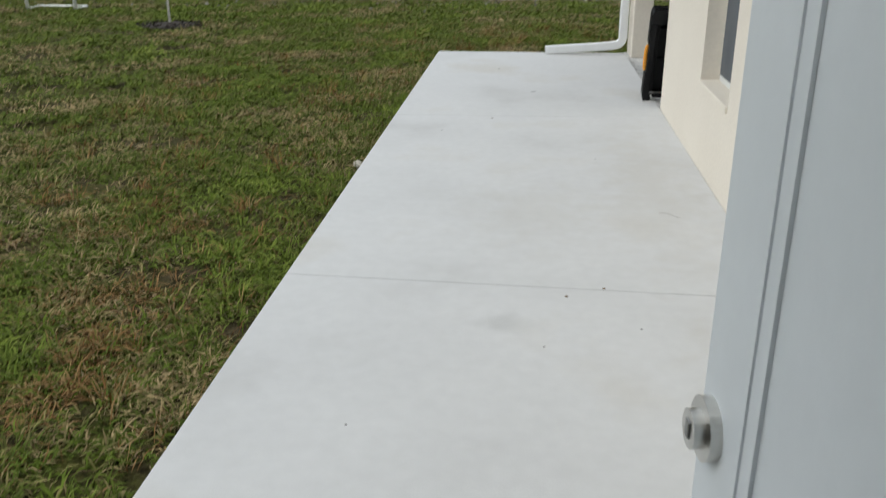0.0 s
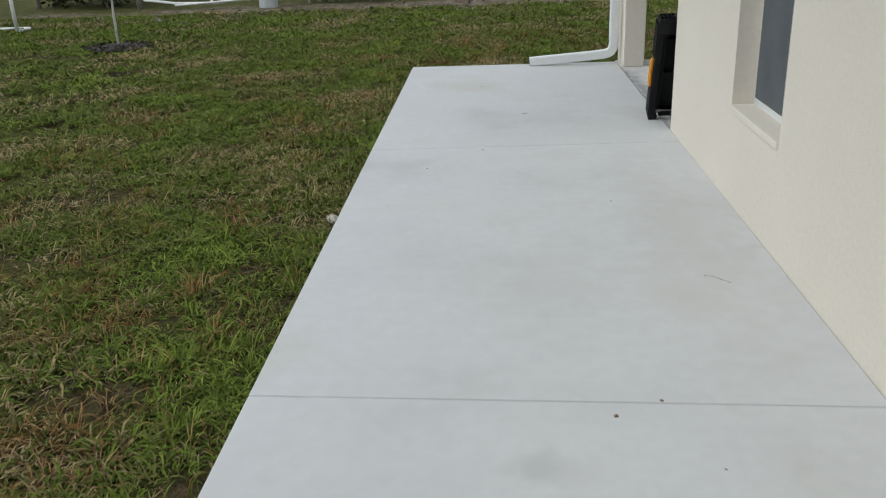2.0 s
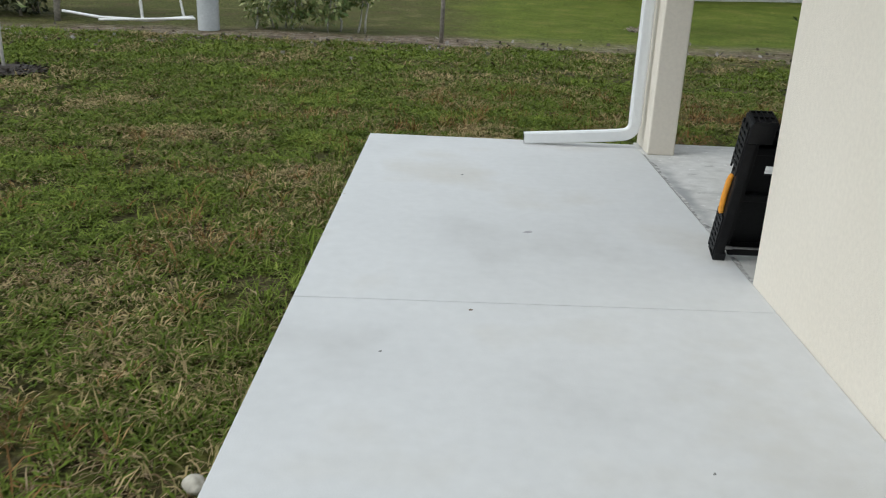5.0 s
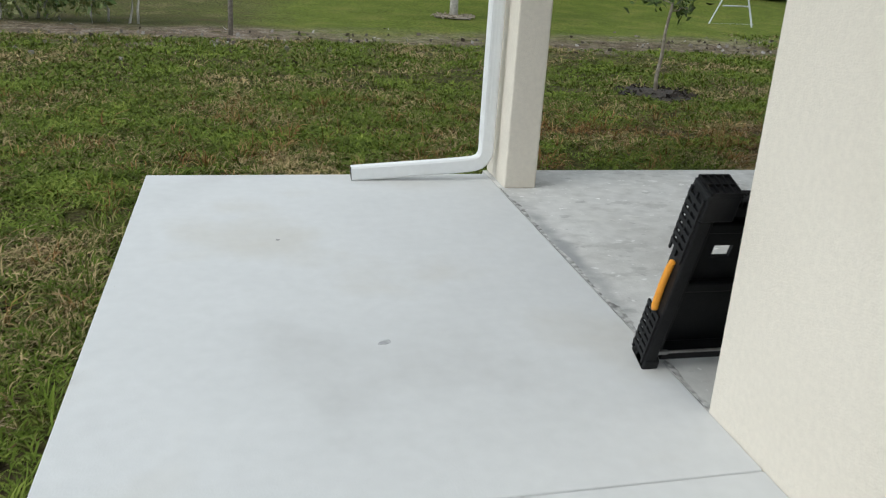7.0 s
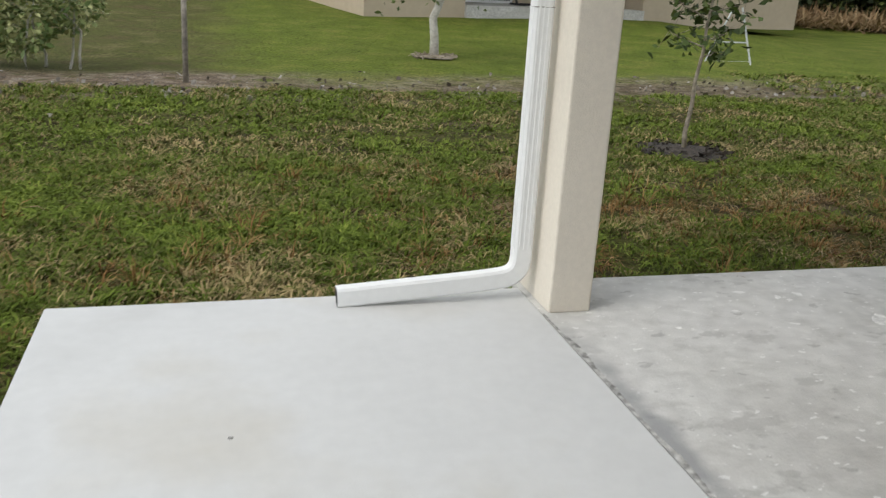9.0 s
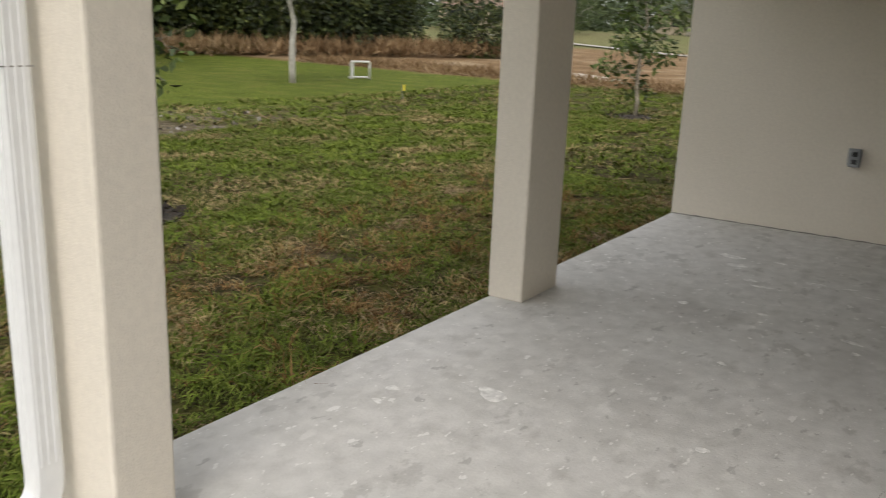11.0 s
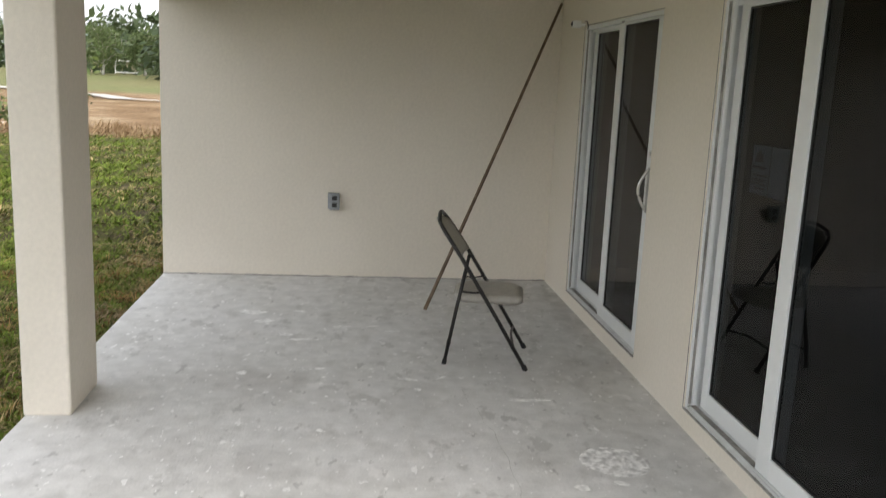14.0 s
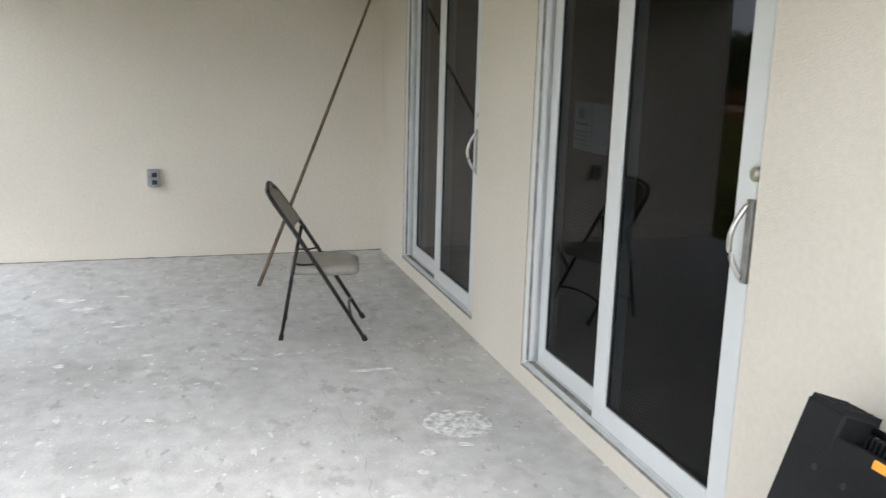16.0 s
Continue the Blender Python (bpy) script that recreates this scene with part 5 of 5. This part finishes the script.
tagged(put("road", bm, M_ROAD), "narrow pale road crossing the dry field", "road", kind="structure")

# rubble and litter in the bare boundary strip
n = 800
x = rng.uniform(-13, 11, n)
y = 18.3 + 0.12 * x + rng.normal(0, 0.75, n)
c = np.stack([x, y, np.full(n, lawn_z(-5, 18) + 0.01)], -1)
tagged(leaves("rubble", c, 0.085, M_STONE, None, rng, droop=0.0, aspect=0.8), "broken stones, leaves and twigs along the boundary", "rubble", kind="stuff")
bm = bmesh.new()
for k in range(80):
    x = rng.uniform(-12, 0)
    s = rng.uniform(0.015, 0.05)
    m = pose(x, 18.3 + 0.12 * x + rng.normal(0, 0.45), lawn_z(-5, 18) + 0.01, rng.uniform(0, 360), rng.uniform(0, 360), rng.uniform(0, 360))
    box(bm, -s, s, -s * 0.7, s * 0.7, -s * 0.5, s * 0.5, m=m)
tagged(put("stones", bm, M_STONE), "scattered broken stones along the boundary", "stones", kind="stuff")

# ---- boundary things ----
def fence_post(x, y, h, r, lean):
    p = put("fence_post", tube(bmesh.new(), [(0, 0, -0.1), (lean * 0.5, 0.01, h * 0.5), (lean, 0, h)], r, 8, r * 0.9), M_POST, smooth=True)
    p.matrix_basis = pose(x, y, lawn_z(x, y))
    return tagged(p, "weathered grey wooden fence post", "fence post", "boundary fence posts")


for x, y, h, r, lean in ((-13.8, 20.9, 1.6, 0.05, 0.03), (-11.2, 20.7, 1.55, 0.055, -0.02), (-8.4, 19.8, 1.45, 0.065, 0.04), (-0.93, 19.0, 1.7, 0.04, 0.02)):
    fence_post(x, y, h, r, lean)
for k, z in enumerate((0.55, 1.0, 1.35)):
    wire = put("fence_wire", tube(bmesh.new(), [(-13.8, 20.9, z), (-11.2, 20.7, z - 0.02), (-8.4, 19.8, z)], 0.004, 5), M_STEEL)
    tagged(wire, "thin rusty fence wire between posts", "wire", "fence wires")

pipe = put("standpipe", tube(bmesh.new(), [(0, 0, -0.05), (0, 0, 0.74), (0, 0, 0.76)], 0.20, 28), M_CONCPIPE)
pipe.matrix_basis = pose(-5.33, 19.35, lawn_z(-5.33, 19.35))
tagged(pipe, "upright grey utility standpipe by the boundary", "standpipe")
bm = bmesh.new()
pv = thing("irrigation_pipe", (-6.95, 19.5, lawn_z(-6.95, 19.5)), "white plastic pipes lying by the boundary with two risers", "pipe")
part("run", tube(bmesh.new(), [(-1.25, 0.1, 0.22), (-0.5, 0, 0.14), (0.4, 0, 0.12), (1.3, -0.05, 0.22)], 0.028, 8), M_PVC, pv)
part("run", tube(bmesh.new(), [(-0.5, -0.06, 0.1), (0.3, -0.05, 0.14), (1.35, -0.1, 0.2)], 0.022, 8), M_PVC, pv)
part("riser", tube(bmesh.new(), rounded([(0.32, 0, 0.12), (0.28, 0, 0.8), (0.22, 0, 0.9)], 0.1), 0.028, 8), M_PVC, pv)
part("riser", tube(bmesh.new(), [(1.12, 0, 0.15), (1.06, 0, 0.52)], 0.024, 8), M_PVC, pv)


def pvc_goal(x, y, w, h, d, rz, panel, label):
    g = thing("toy_goal", (x, y, lawn_z(x, y)), label, "goal", "toy goals", rz=rz)
    part("front_frame", tube(bmesh.new(), rounded([(-w / 2, 0, 0), (-w / 2, 0, h), (w / 2, 0, h), (w / 2, 0, 0)], 0.06), 0.035, 8), M_PVC, g, smooth=True)
    part("base_frame", tube(bmesh.new(), rounded([(-w / 2, 0, 0.03), (-w / 2, d, 0.03), (w / 2, d, 0.03), (w / 2, 0, 0.03)], 0.06), 0.03, 8), M_PVC, g, smooth=True)
    if panel:
        part("panel", boxes((-w / 2 - 0.02, -w / 2 + 0.08, -0.02, 0.02, 0.0, h * 0.98), bevel=0.01), M_PVC, g)
    return g


pvc_goal(-9.75, 16.0, 1.0, 0.66, 0.5, 0, False, "white plastic tube goal frame on the lawn")
pvc_goal(20.7, 25.1, 0.58, 0.52, 0.36, -40, True, "small white goal frame on the lawn")
fl = thing("marker_flag", (15.95, 19.95, lawn_z(15.95, 19.95)), "small yellow marker flag stuck in the grass", "flag")
part("wire", tube(bmesh.new(), [(0, 0, -0.02), (0, 0, 0.36)], 0.006, 5), M_STEEL, fl)
part("flag", boxes((0, 0.09, -0.004, 0.004, 0.22, 0.36)), M_YELLOW, fl)

# swing stand on the neighbouring lawn
sw = thing("hammock_stand", (10.6, 23.4, lawn_z(10.6, 23.4)), "white metal frame stand on the neighbouring lawn", "stand")
for a, b in (((-0.7, 0, 0), (-0.1, 0.1, 1.2)), ((0.45, 0, 0), (0.1, 0.1, 1.2)), ((-0.7, 0, 0.02), (0.6, 0.2, 0.02)), ((0.2, -0.4, 0), (0.1, 0.1, 1.2)), ((-0.4, 0.0, 0.45), (0.3, 0.05, 0.45))):
    part("tube", tube(bmesh.new(), [a, b], 0.018, 8), M_CONCPIPE, sw)

# ---- neighbouring houses ----
def siding_house():
    h = thing("neighbour_house", (-14.0, 44.0, lawn_z(-14, 44)), "cream house with horizontal lap siding behind the fence", "house")
    bm = bmesh.new()
    for k in range(15):
        z = 0.2 + k * 0.2
        vs = [bm.verts.new(v) for v in ((-22, -0.06, z), (6.0, -0.06, z), (6.0, -0.012, z + 0.2), (-22, -0.012, z + 0.2), (-22, -0.012, z), (6.0, -0.012, z))]
        bm.faces.new((vs[0], vs[1], vs[2], vs[3]))
        bm.faces.new((vs[0], vs[4], vs[5], vs[1]))
    part("siding", bm, M_SIDING, h)
    part("wall", boxes((-22, 6.0, 0.001, 7.0, 0, 3.2)), M_SIDING, h)
    part("roof", boxes((-22.6, 6.6, -0.6, 7.6, 3.2, 3.45)), M_ROOF, h)
    part("corner_board", boxes((6.0, 6.12, -0.06, 0.06, 0.0, 3.19)), M_WHITE, h)
    for x in (-13.5, 3.6, -2.0):
        w = part("window", boxes((x - 0.85, x + 0.85, -0.12, -0.065, 1.55, 2.75)), M_WHITE, h)
        part("pane", boxes((x - 0.72, x + 0.72, -0.13, -0.1205, 1.66, 2.64)), M_DARKGLASS, w)
    part("planter", boxes((-2.9, -2.3, -1.0, -0.5, 0, 0.45), bevel=0.03), M_BRICKRED, h)
    return h


siding_house()


def tan_house():
    h = thing("neighbour_house", (4.55, 30.0, 0.45), "tan stucco bungalow with a recessed porch and a hammock", "house", rz=14.0)
    for q in ((-1.2, 1.9, 0, 8.0), (1.901, 9.0, 2.0, 8.0), (8.4, 15.5, 0.0, 1.999), (9.001, 15.5, 2.0, 8.0)):
        part("wall", boxes((*q, -0.4, 2.9)), M_TANSTUCCO, h)
    part("porch_slab", boxes((1.901, 8.399, -0.1, 1.999, -0.3, 0.1)), M_WALKSIDE, h)
    part("porch_ceiling", boxes((1.902, 8.398, 0.0, 1.998, 2.3, 2.88)), M_WHITE, h)
    part("roof", boxes((-1.7, 16.0, -1.0, 8.5, 2.9, 3.15)), M_ROOF, h)
    w = part("window", boxes((-0.35, 0.5, -0.06, 0.0, 0.75, 2.05), bevel=0.01), M_WHITE, h)
    part("pane", boxes((-0.28, 0.43, -0.072, -0.0605, 0.82, 1.98)), M_DARKGLASS, w)
    d = part("sliding_door", boxes((2.90, 2.96, 1.92, 1.999, 0.1, 2.2), (4.64, 4.72, 1.92, 1.999, 0.1, 2.2), (2.96, 4.64, 1.92, 1.999, 2.13, 2.2), (2.96, 4.64, 1.92, 1.999, 0.1, 0.18), (3.78, 3.85, 1.92, 1.999, 0.18, 2.13)), M_WHITE, h)
    part("pane", boxes((2.96, 3.78, 1.95, 1.97, 0.18, 2.13)), M_GREENDRAPE, d)
    part("pane", boxes((3.85, 4.64, 1.95, 1.97, 0.18, 2.13)), M_DARKGLASS, d)
    return h


tan_house()
hm = thing("hammock", (2.95, 29.6, 0.55), "striped hammock hanging on a dark stand in the porch", "hammock", rz=14.0)
bm = bmesh.new()
N, K = 18, 6
g = [[bm.verts.new((5.4 + 2.4 * i / N, 0.9 + 0.5 * (j / K - 0.5) * (0.25 + math.sin(math.pi * i / N)), 1.15 - 0.62 * math.sin(math.pi * i / N) + 0.25 * (abs(j / K - 0.5)) * math.sin(math.pi * i / N))) for j in range(K + 1)] for i in range(N + 1)]
for i in range(N):
    for j in range(K):
        bm.faces.new((g[i][j], g[i + 1][j], g[i + 1][j + 1], g[i][j + 1]))
bmesh.ops.solidify(bm, geom=bm.faces[:], thickness=0.02)
part("cloth", bm, M_FABRIC, hm, "striped grey and white cloth", smooth=True)
for a, b in (((5.35, 0.9, 1.2), (5.9, 0.9, 0.02)), ((7.85, 0.9, 1.2), (7.3, 0.9, 0.02)), ((5.8, 0.9, 0.03), (7.4, 0.9, 0.03)), ((5.9, 0.5, 0.02), (5.9, 1.3, 0.02)), ((7.3, 0.5, 0.02), (7.3, 1.3, 0.02))):
    part("stand_bar", tube(bmesh.new(), [a, b], 0.035, 8), M_GASKET, hm)


def far_house(x, y, w, d, h, rh, rz, wallmat, roofmat, label):
    f = thing("far_house", (x, y, lawn_z(x, y) + rise(x) * (y < 110)), label, "house", rz=rz)
    part("wall", boxes((-w / 2, w / 2, -d / 2, d / 2, 0, h)), wallmat, f)
    bm = bmesh.new()
    e = 0.6
    a = [bm.verts.new(v) for v in ((-w / 2 - e, -d / 2 - e, h), (w / 2 + e, -d / 2 - e, h), (w / 2 + e, d / 2 + e, h), (-w / 2 - e, d / 2 + e, h), (-w / 4, 0, h + rh), (w / 4, 0, h + rh))]
    for q in ((0, 1, 5, 4), (1, 2, 5), (2, 3, 4, 5), (3, 0, 4), (3, 2, 1, 0)):
        bm.faces.new([a[i] for i in q])
    part("roof", bm, roofmat, f)
    for u in (-0.3, 0.05, 0.32):
        part("window", boxes((w * u - 0.9, w * u + 0.9, -d / 2 - 0.05, -d / 2 - 0.001, 1.0, 2.3)), M_DARKGLASS, f)
    return f


far_house(62, 118, 16, 10, 4.2, 2.6, -20, M_HOUSEWHITE, M_BLUEROOF, "distant white house with a grey roof")
far_house(78, 124, 20, 12, 3.4, 3.2, -30, M_TANSTUCCO, M_ROOF, "distant dark-roofed house behind the brush")
far_house(118, 82, 11, 8, 2.9, 2.2, -55, M_TANSTUCCO, M_BRICKRED, "distant house with a reddish roof among trees")
far_house(116, 44, 14, 10, 2.6, 2.8, -70, M_TANSTUCCO, M_BLUEROOF, "distant house with a blue-grey hip roof")

# utility pole, gate, wires
up = thing("utility_pole", (82, 48, lawn_z(82, 48) + rise(82)), "tall grey utility pole beside the road", "utility pole")
part("shaft", tube(bmesh.new(), [(0, 0, -0.2), (0, 0, 11)], 0.17, 10, 0.12), M_POST, up)
part("guard", tube(bmesh.new(), [(0, 0, 0), (0, 0, 1.6)], 0.22, 10), M_PVC, up, "pale guard sleeve")
for k, dz in enumerate((0, -0.5)):
    w = put("power_line", tube(bmesh.new(), [Vector((30, 150, 11.2 + dz)).lerp(Vector((150, -80, 11.2 + dz)), i / 24) - Vector((0, 0, 1.2 * math.sin(math.pi * i / 4) ** 2)) for i in range(25)], 0.03, 5), M_GASKET)
    tagged(w, "thin dark overhead power line", "power line", "power lines")
gt = thing("white_gate", (95, 32.4, lawn_z(95, 36) + rise(95)), "white rail gate on the far meadow", "gate", rz=-60)
part("frame", tube(bmesh.new(), [(-1.3, 0, 0), (-1.3, 0, 1.35), (1.3, 0, 1.35), (1.3, 0, 0)], 0.07, 6), M_PVC, gt)
part("rail", boxes((-1.25, 1.25, -0.04, 0.04, 0.1, 0.2)), M_PVC, gt)
wf = thing("white_fence", (31.5, 47.5, lawn_z(31.5, 47.5)), "white plastic rail fence beyond the neighbouring house", "fence", rz=-20)
for k in range(3):
    part("rail", boxes((-1.0, 3.0, -0.03, 0.03, 0.35 + 0.4 * k, 0.5 + 0.4 * k)), M_PVC, wf)
part("post", boxes((-1.25, -1.0, -0.12, 0.12, 0, 1.7)), M_PVC, wf)
part("post", boxes((3.0, 3.2, -0.1, 0.1, 0, 1.4)), M_PVC, wf)

# loose sand at the edge of the field
bm = bmesh.new()
bmesh.ops.create_grid(bm, x_segments=26, y_segments=26, size=1.0)
for v in bm.verts:
    r = v.co.length
    a = math.atan2(v.co.y, v.co.x)
    k = max(0.0, 1 - r * (1 + 0.25 * math.sin(3 * a + 1)))
    v.co = Vector((v.co.x * 1.3, v.co.y * 2.6, -0.03 + 0.22 * k * (1 + 0.6 * noise.noise((v.co.x * 3, v.co.y * 5, 4)))))
sand = put("sand_heap", bm, mat("pale_sand", two((0.42, 0.37, 0.30), (0.55, 0.50, 0.42)), 3, 0.95, 0.6, 30), smooth=True)
sand.matrix_basis = pose(29.4, 22.4, lawn_z(29.4, 22.4), 0, 0, -20)
tagged(sand, "low heap of pale loose sand at the field edge", "sand", kind="stuff")

# ---- litter and marks on the slabs ----
M_SOFTSPOT = mat("faint_stain", two((0.36, 0.36, 0.37), (0.42, 0.42, 0.43)), 20, 0.9)


def fleck(name, x, y, r, z, material, label, cat, seed, stretch=1.0, rz=0.0, lobes=1.0):
    rr = np.random.default_rng(seed)
    bm = bmesh.new()
    k = 22
    ph = rr.uniform(0, 6.28, 3)
    ring = []
    for i in range(k):
        a = 2 * math.pi * i / k
        q = r * (0.9 + lobes * (0.16 * math.sin(2 * a + ph[0]) + 0.09 * math.sin(3 * a + ph[1]) + 0.06 * math.sin(5 * a + ph[2])))
        ring.append(bm.verts.new((q * math.cos(a) * stretch, q * math.sin(a), 0)))
    mid = bm.verts.new((0, 0, 0.0016))
    for i in range(k):
        ring[i].co.z = 0.0012
        bm.faces.new((ring[i], ring[(i + 1) % k], mid))
    low = [bm.verts.new((v.co.x * 1.05, v.co.y * 1.05, -0.001)) for v in ring]
    for i in range(k):
        bm.faces.new((ring[i], low[i], low[(i + 1) % k], ring[(i + 1) % k]))
    ob = put(name, bm, material)
    ob.matrix_basis = pose(x, y, z, 0, 0, rz)
    return tagged(ob, label, cat, "specks on the slabs")


M_SPATTER = mat("plaster_spatter", two((0.68, 0.675, 0.66), (0.80, 0.795, 0.78)), 20, 0.9, 0.2, 60)
M_DEADLEAF = mat("dead_leaf", two((0.10, 0.065, 0.03), (0.2, 0.13, 0.06)), 20, 0.8)
M_DARKSPOT = mat("dark_speck", two((0.14, 0.14, 0.14), (0.22, 0.22, 0.21)), 20, 0.9)
rs = np.random.default_rng(9)
for x, y, r, m in ((0.01, 2.765, 0.012, M_DEADLEAF), (0.19, 2.87, 0.010, M_DEADLEAF), (-0.147, 7.70, 0.030, M_SOFTSPOT), (-0.51, 6.48, 0.012, M_DEADLEAF), (-0.55, 9.0, 0.012, M_DARKSPOT), (0.32, 2.45, 0.006, M_DARKSPOT), (-0.1, 2.25, 0.006, M_DARKSPOT), (-0.8, 1.6, 0.006, M_DARKSPOT), (0.3, 5.2, 0.007, M_DARKSPOT), (-0.9, 6.0, 0.009, M_DARKSPOT)):
    fleck("dead_leaf" if m == M_DEADLEAF else "speck", x, y, r * 0.7, 0.0005, m, "small brown dead leaf on the walkway" if m == M_DEADLEAF else "small dark speck on the walkway", "speck", int(abs(x * 100) + y * 10), 1.4, 30)
bm = bmesh.new()
bmesh.ops.create_icosphere(bm, subdivisions=3, radius=0.038)
for v in bm.verts:
    v.co *= 1 + 0.35 * noise.noise(v.co * 28)
    v.co.z *= 0.75
rock = put("stone", bm, mat("pale_stone", two((0.34, 0.31, 0.25), (0.5, 0.47, 0.40)), 30, 0.9, 0.5, 60), smooth=True)
rock.matrix_basis = pose(XL - 0.05, 5.07, GZ + 0.045)
tagged(rock, "pale lump of broken mortar lying at the walkway edge", "stone")
tw = put("twig", tube(bmesh.new(), rounded([(0, 0, 0), (0.04, 0.025, 0.006), (0.09, 0.03, 0.004), (0.13, 0.05, 0)], 0.03), 0.0011, 5), M_POST)
tw.matrix_basis = pose(0.60, 4.02, 0.0025, 0, 0, -60)
tagged(tw, "thin dry twig lying on the walkway", "twig")
for x, y, r in ((2.8, 9.66, 0.06), (2.42, 10.03, 0.02), (2.57, 10.06, 0.025), (6.11, 9.53, 0.06), (5.87, 9.41, 0.05), (3.23, 7.73, 0.028), (3.27, 7.54, 0.024), (3.05, 7.8, 0.02), (2.87, 7.96, 0.02), (4.47, 8.39, 0.02), (3.87, 8.93, 0.018), (2.87, 8.71, 0.022)):
    fleck("plaster_spatter", x, y, r, -0.004, M_SPATTER, "pale dried plaster splash on the porch slab", "spatter", int(x * 70 + y * 30), 1.5, 80)
pr = rs.uniform(0, 1, (60, 3))
for a, b, c in pr:
    x, y = 1.6 + 5.4 * a, 7.3 + 2.9 * b
    fleck("plaster_spatter", x, y, 0.004 + 0.011 * c * c, -0.004, M_SPATTER, "pale dried plaster splash on the porch slab", "spatter", int(a * 9999), 1.5, 360 * c)
for k, (x, y) in enumerate(((6.11, 9.43), (6.15, 9.17), (5.74, 8.84), (5.76, 8.64), (4.83, 8.97), (5.54, 9.23), (5.65, 8.48), (5.43, 9.12), (4.74, 9.43), (4.68, 8.23), (4.65, 8.44), (4.31, 7.76), (4.26, 8.98))):
    fleck("plaster_scuff", x, y, 0.016 + 0.006 * (k % 3), -0.004, M_SPATTER, "pale plaster scuff smeared on the porch slab", "spatter", 300 + k, 1.4 + 0.9 * (k % 4), 75 + 13 * (k % 5))
# round pale patch near the far door
M_PATCH = mat("pale_round_patch", [(0.40, (0.55, 0.545, 0.53)), (0.47, (0.66, 0.655, 0.64)), (0.56, (0.80, 0.795, 0.78))], 26, 0.9, 0.3, 60)
fleck("round_patch", 3.50, 7.50, 0.175, -0.004, M_PATCH, "pale round scraped patch on the porch slab", "patch", 4, 1.05, lobes=0.25)
# old crack
ck = put("floor_crack", tube(bmesh.new(), [(2.4 + 0.035 * i, 8.12 - 0.10 * math.sin(i * 0.055) + 0.03 * noise.noise((i * 0.23, 1, 1)), -0.0042) for i in range(60)], 0.0008, 4), M_JOINT)
tagged(ck, "hairline crack in the porch slab", "crack", kind="stuff")
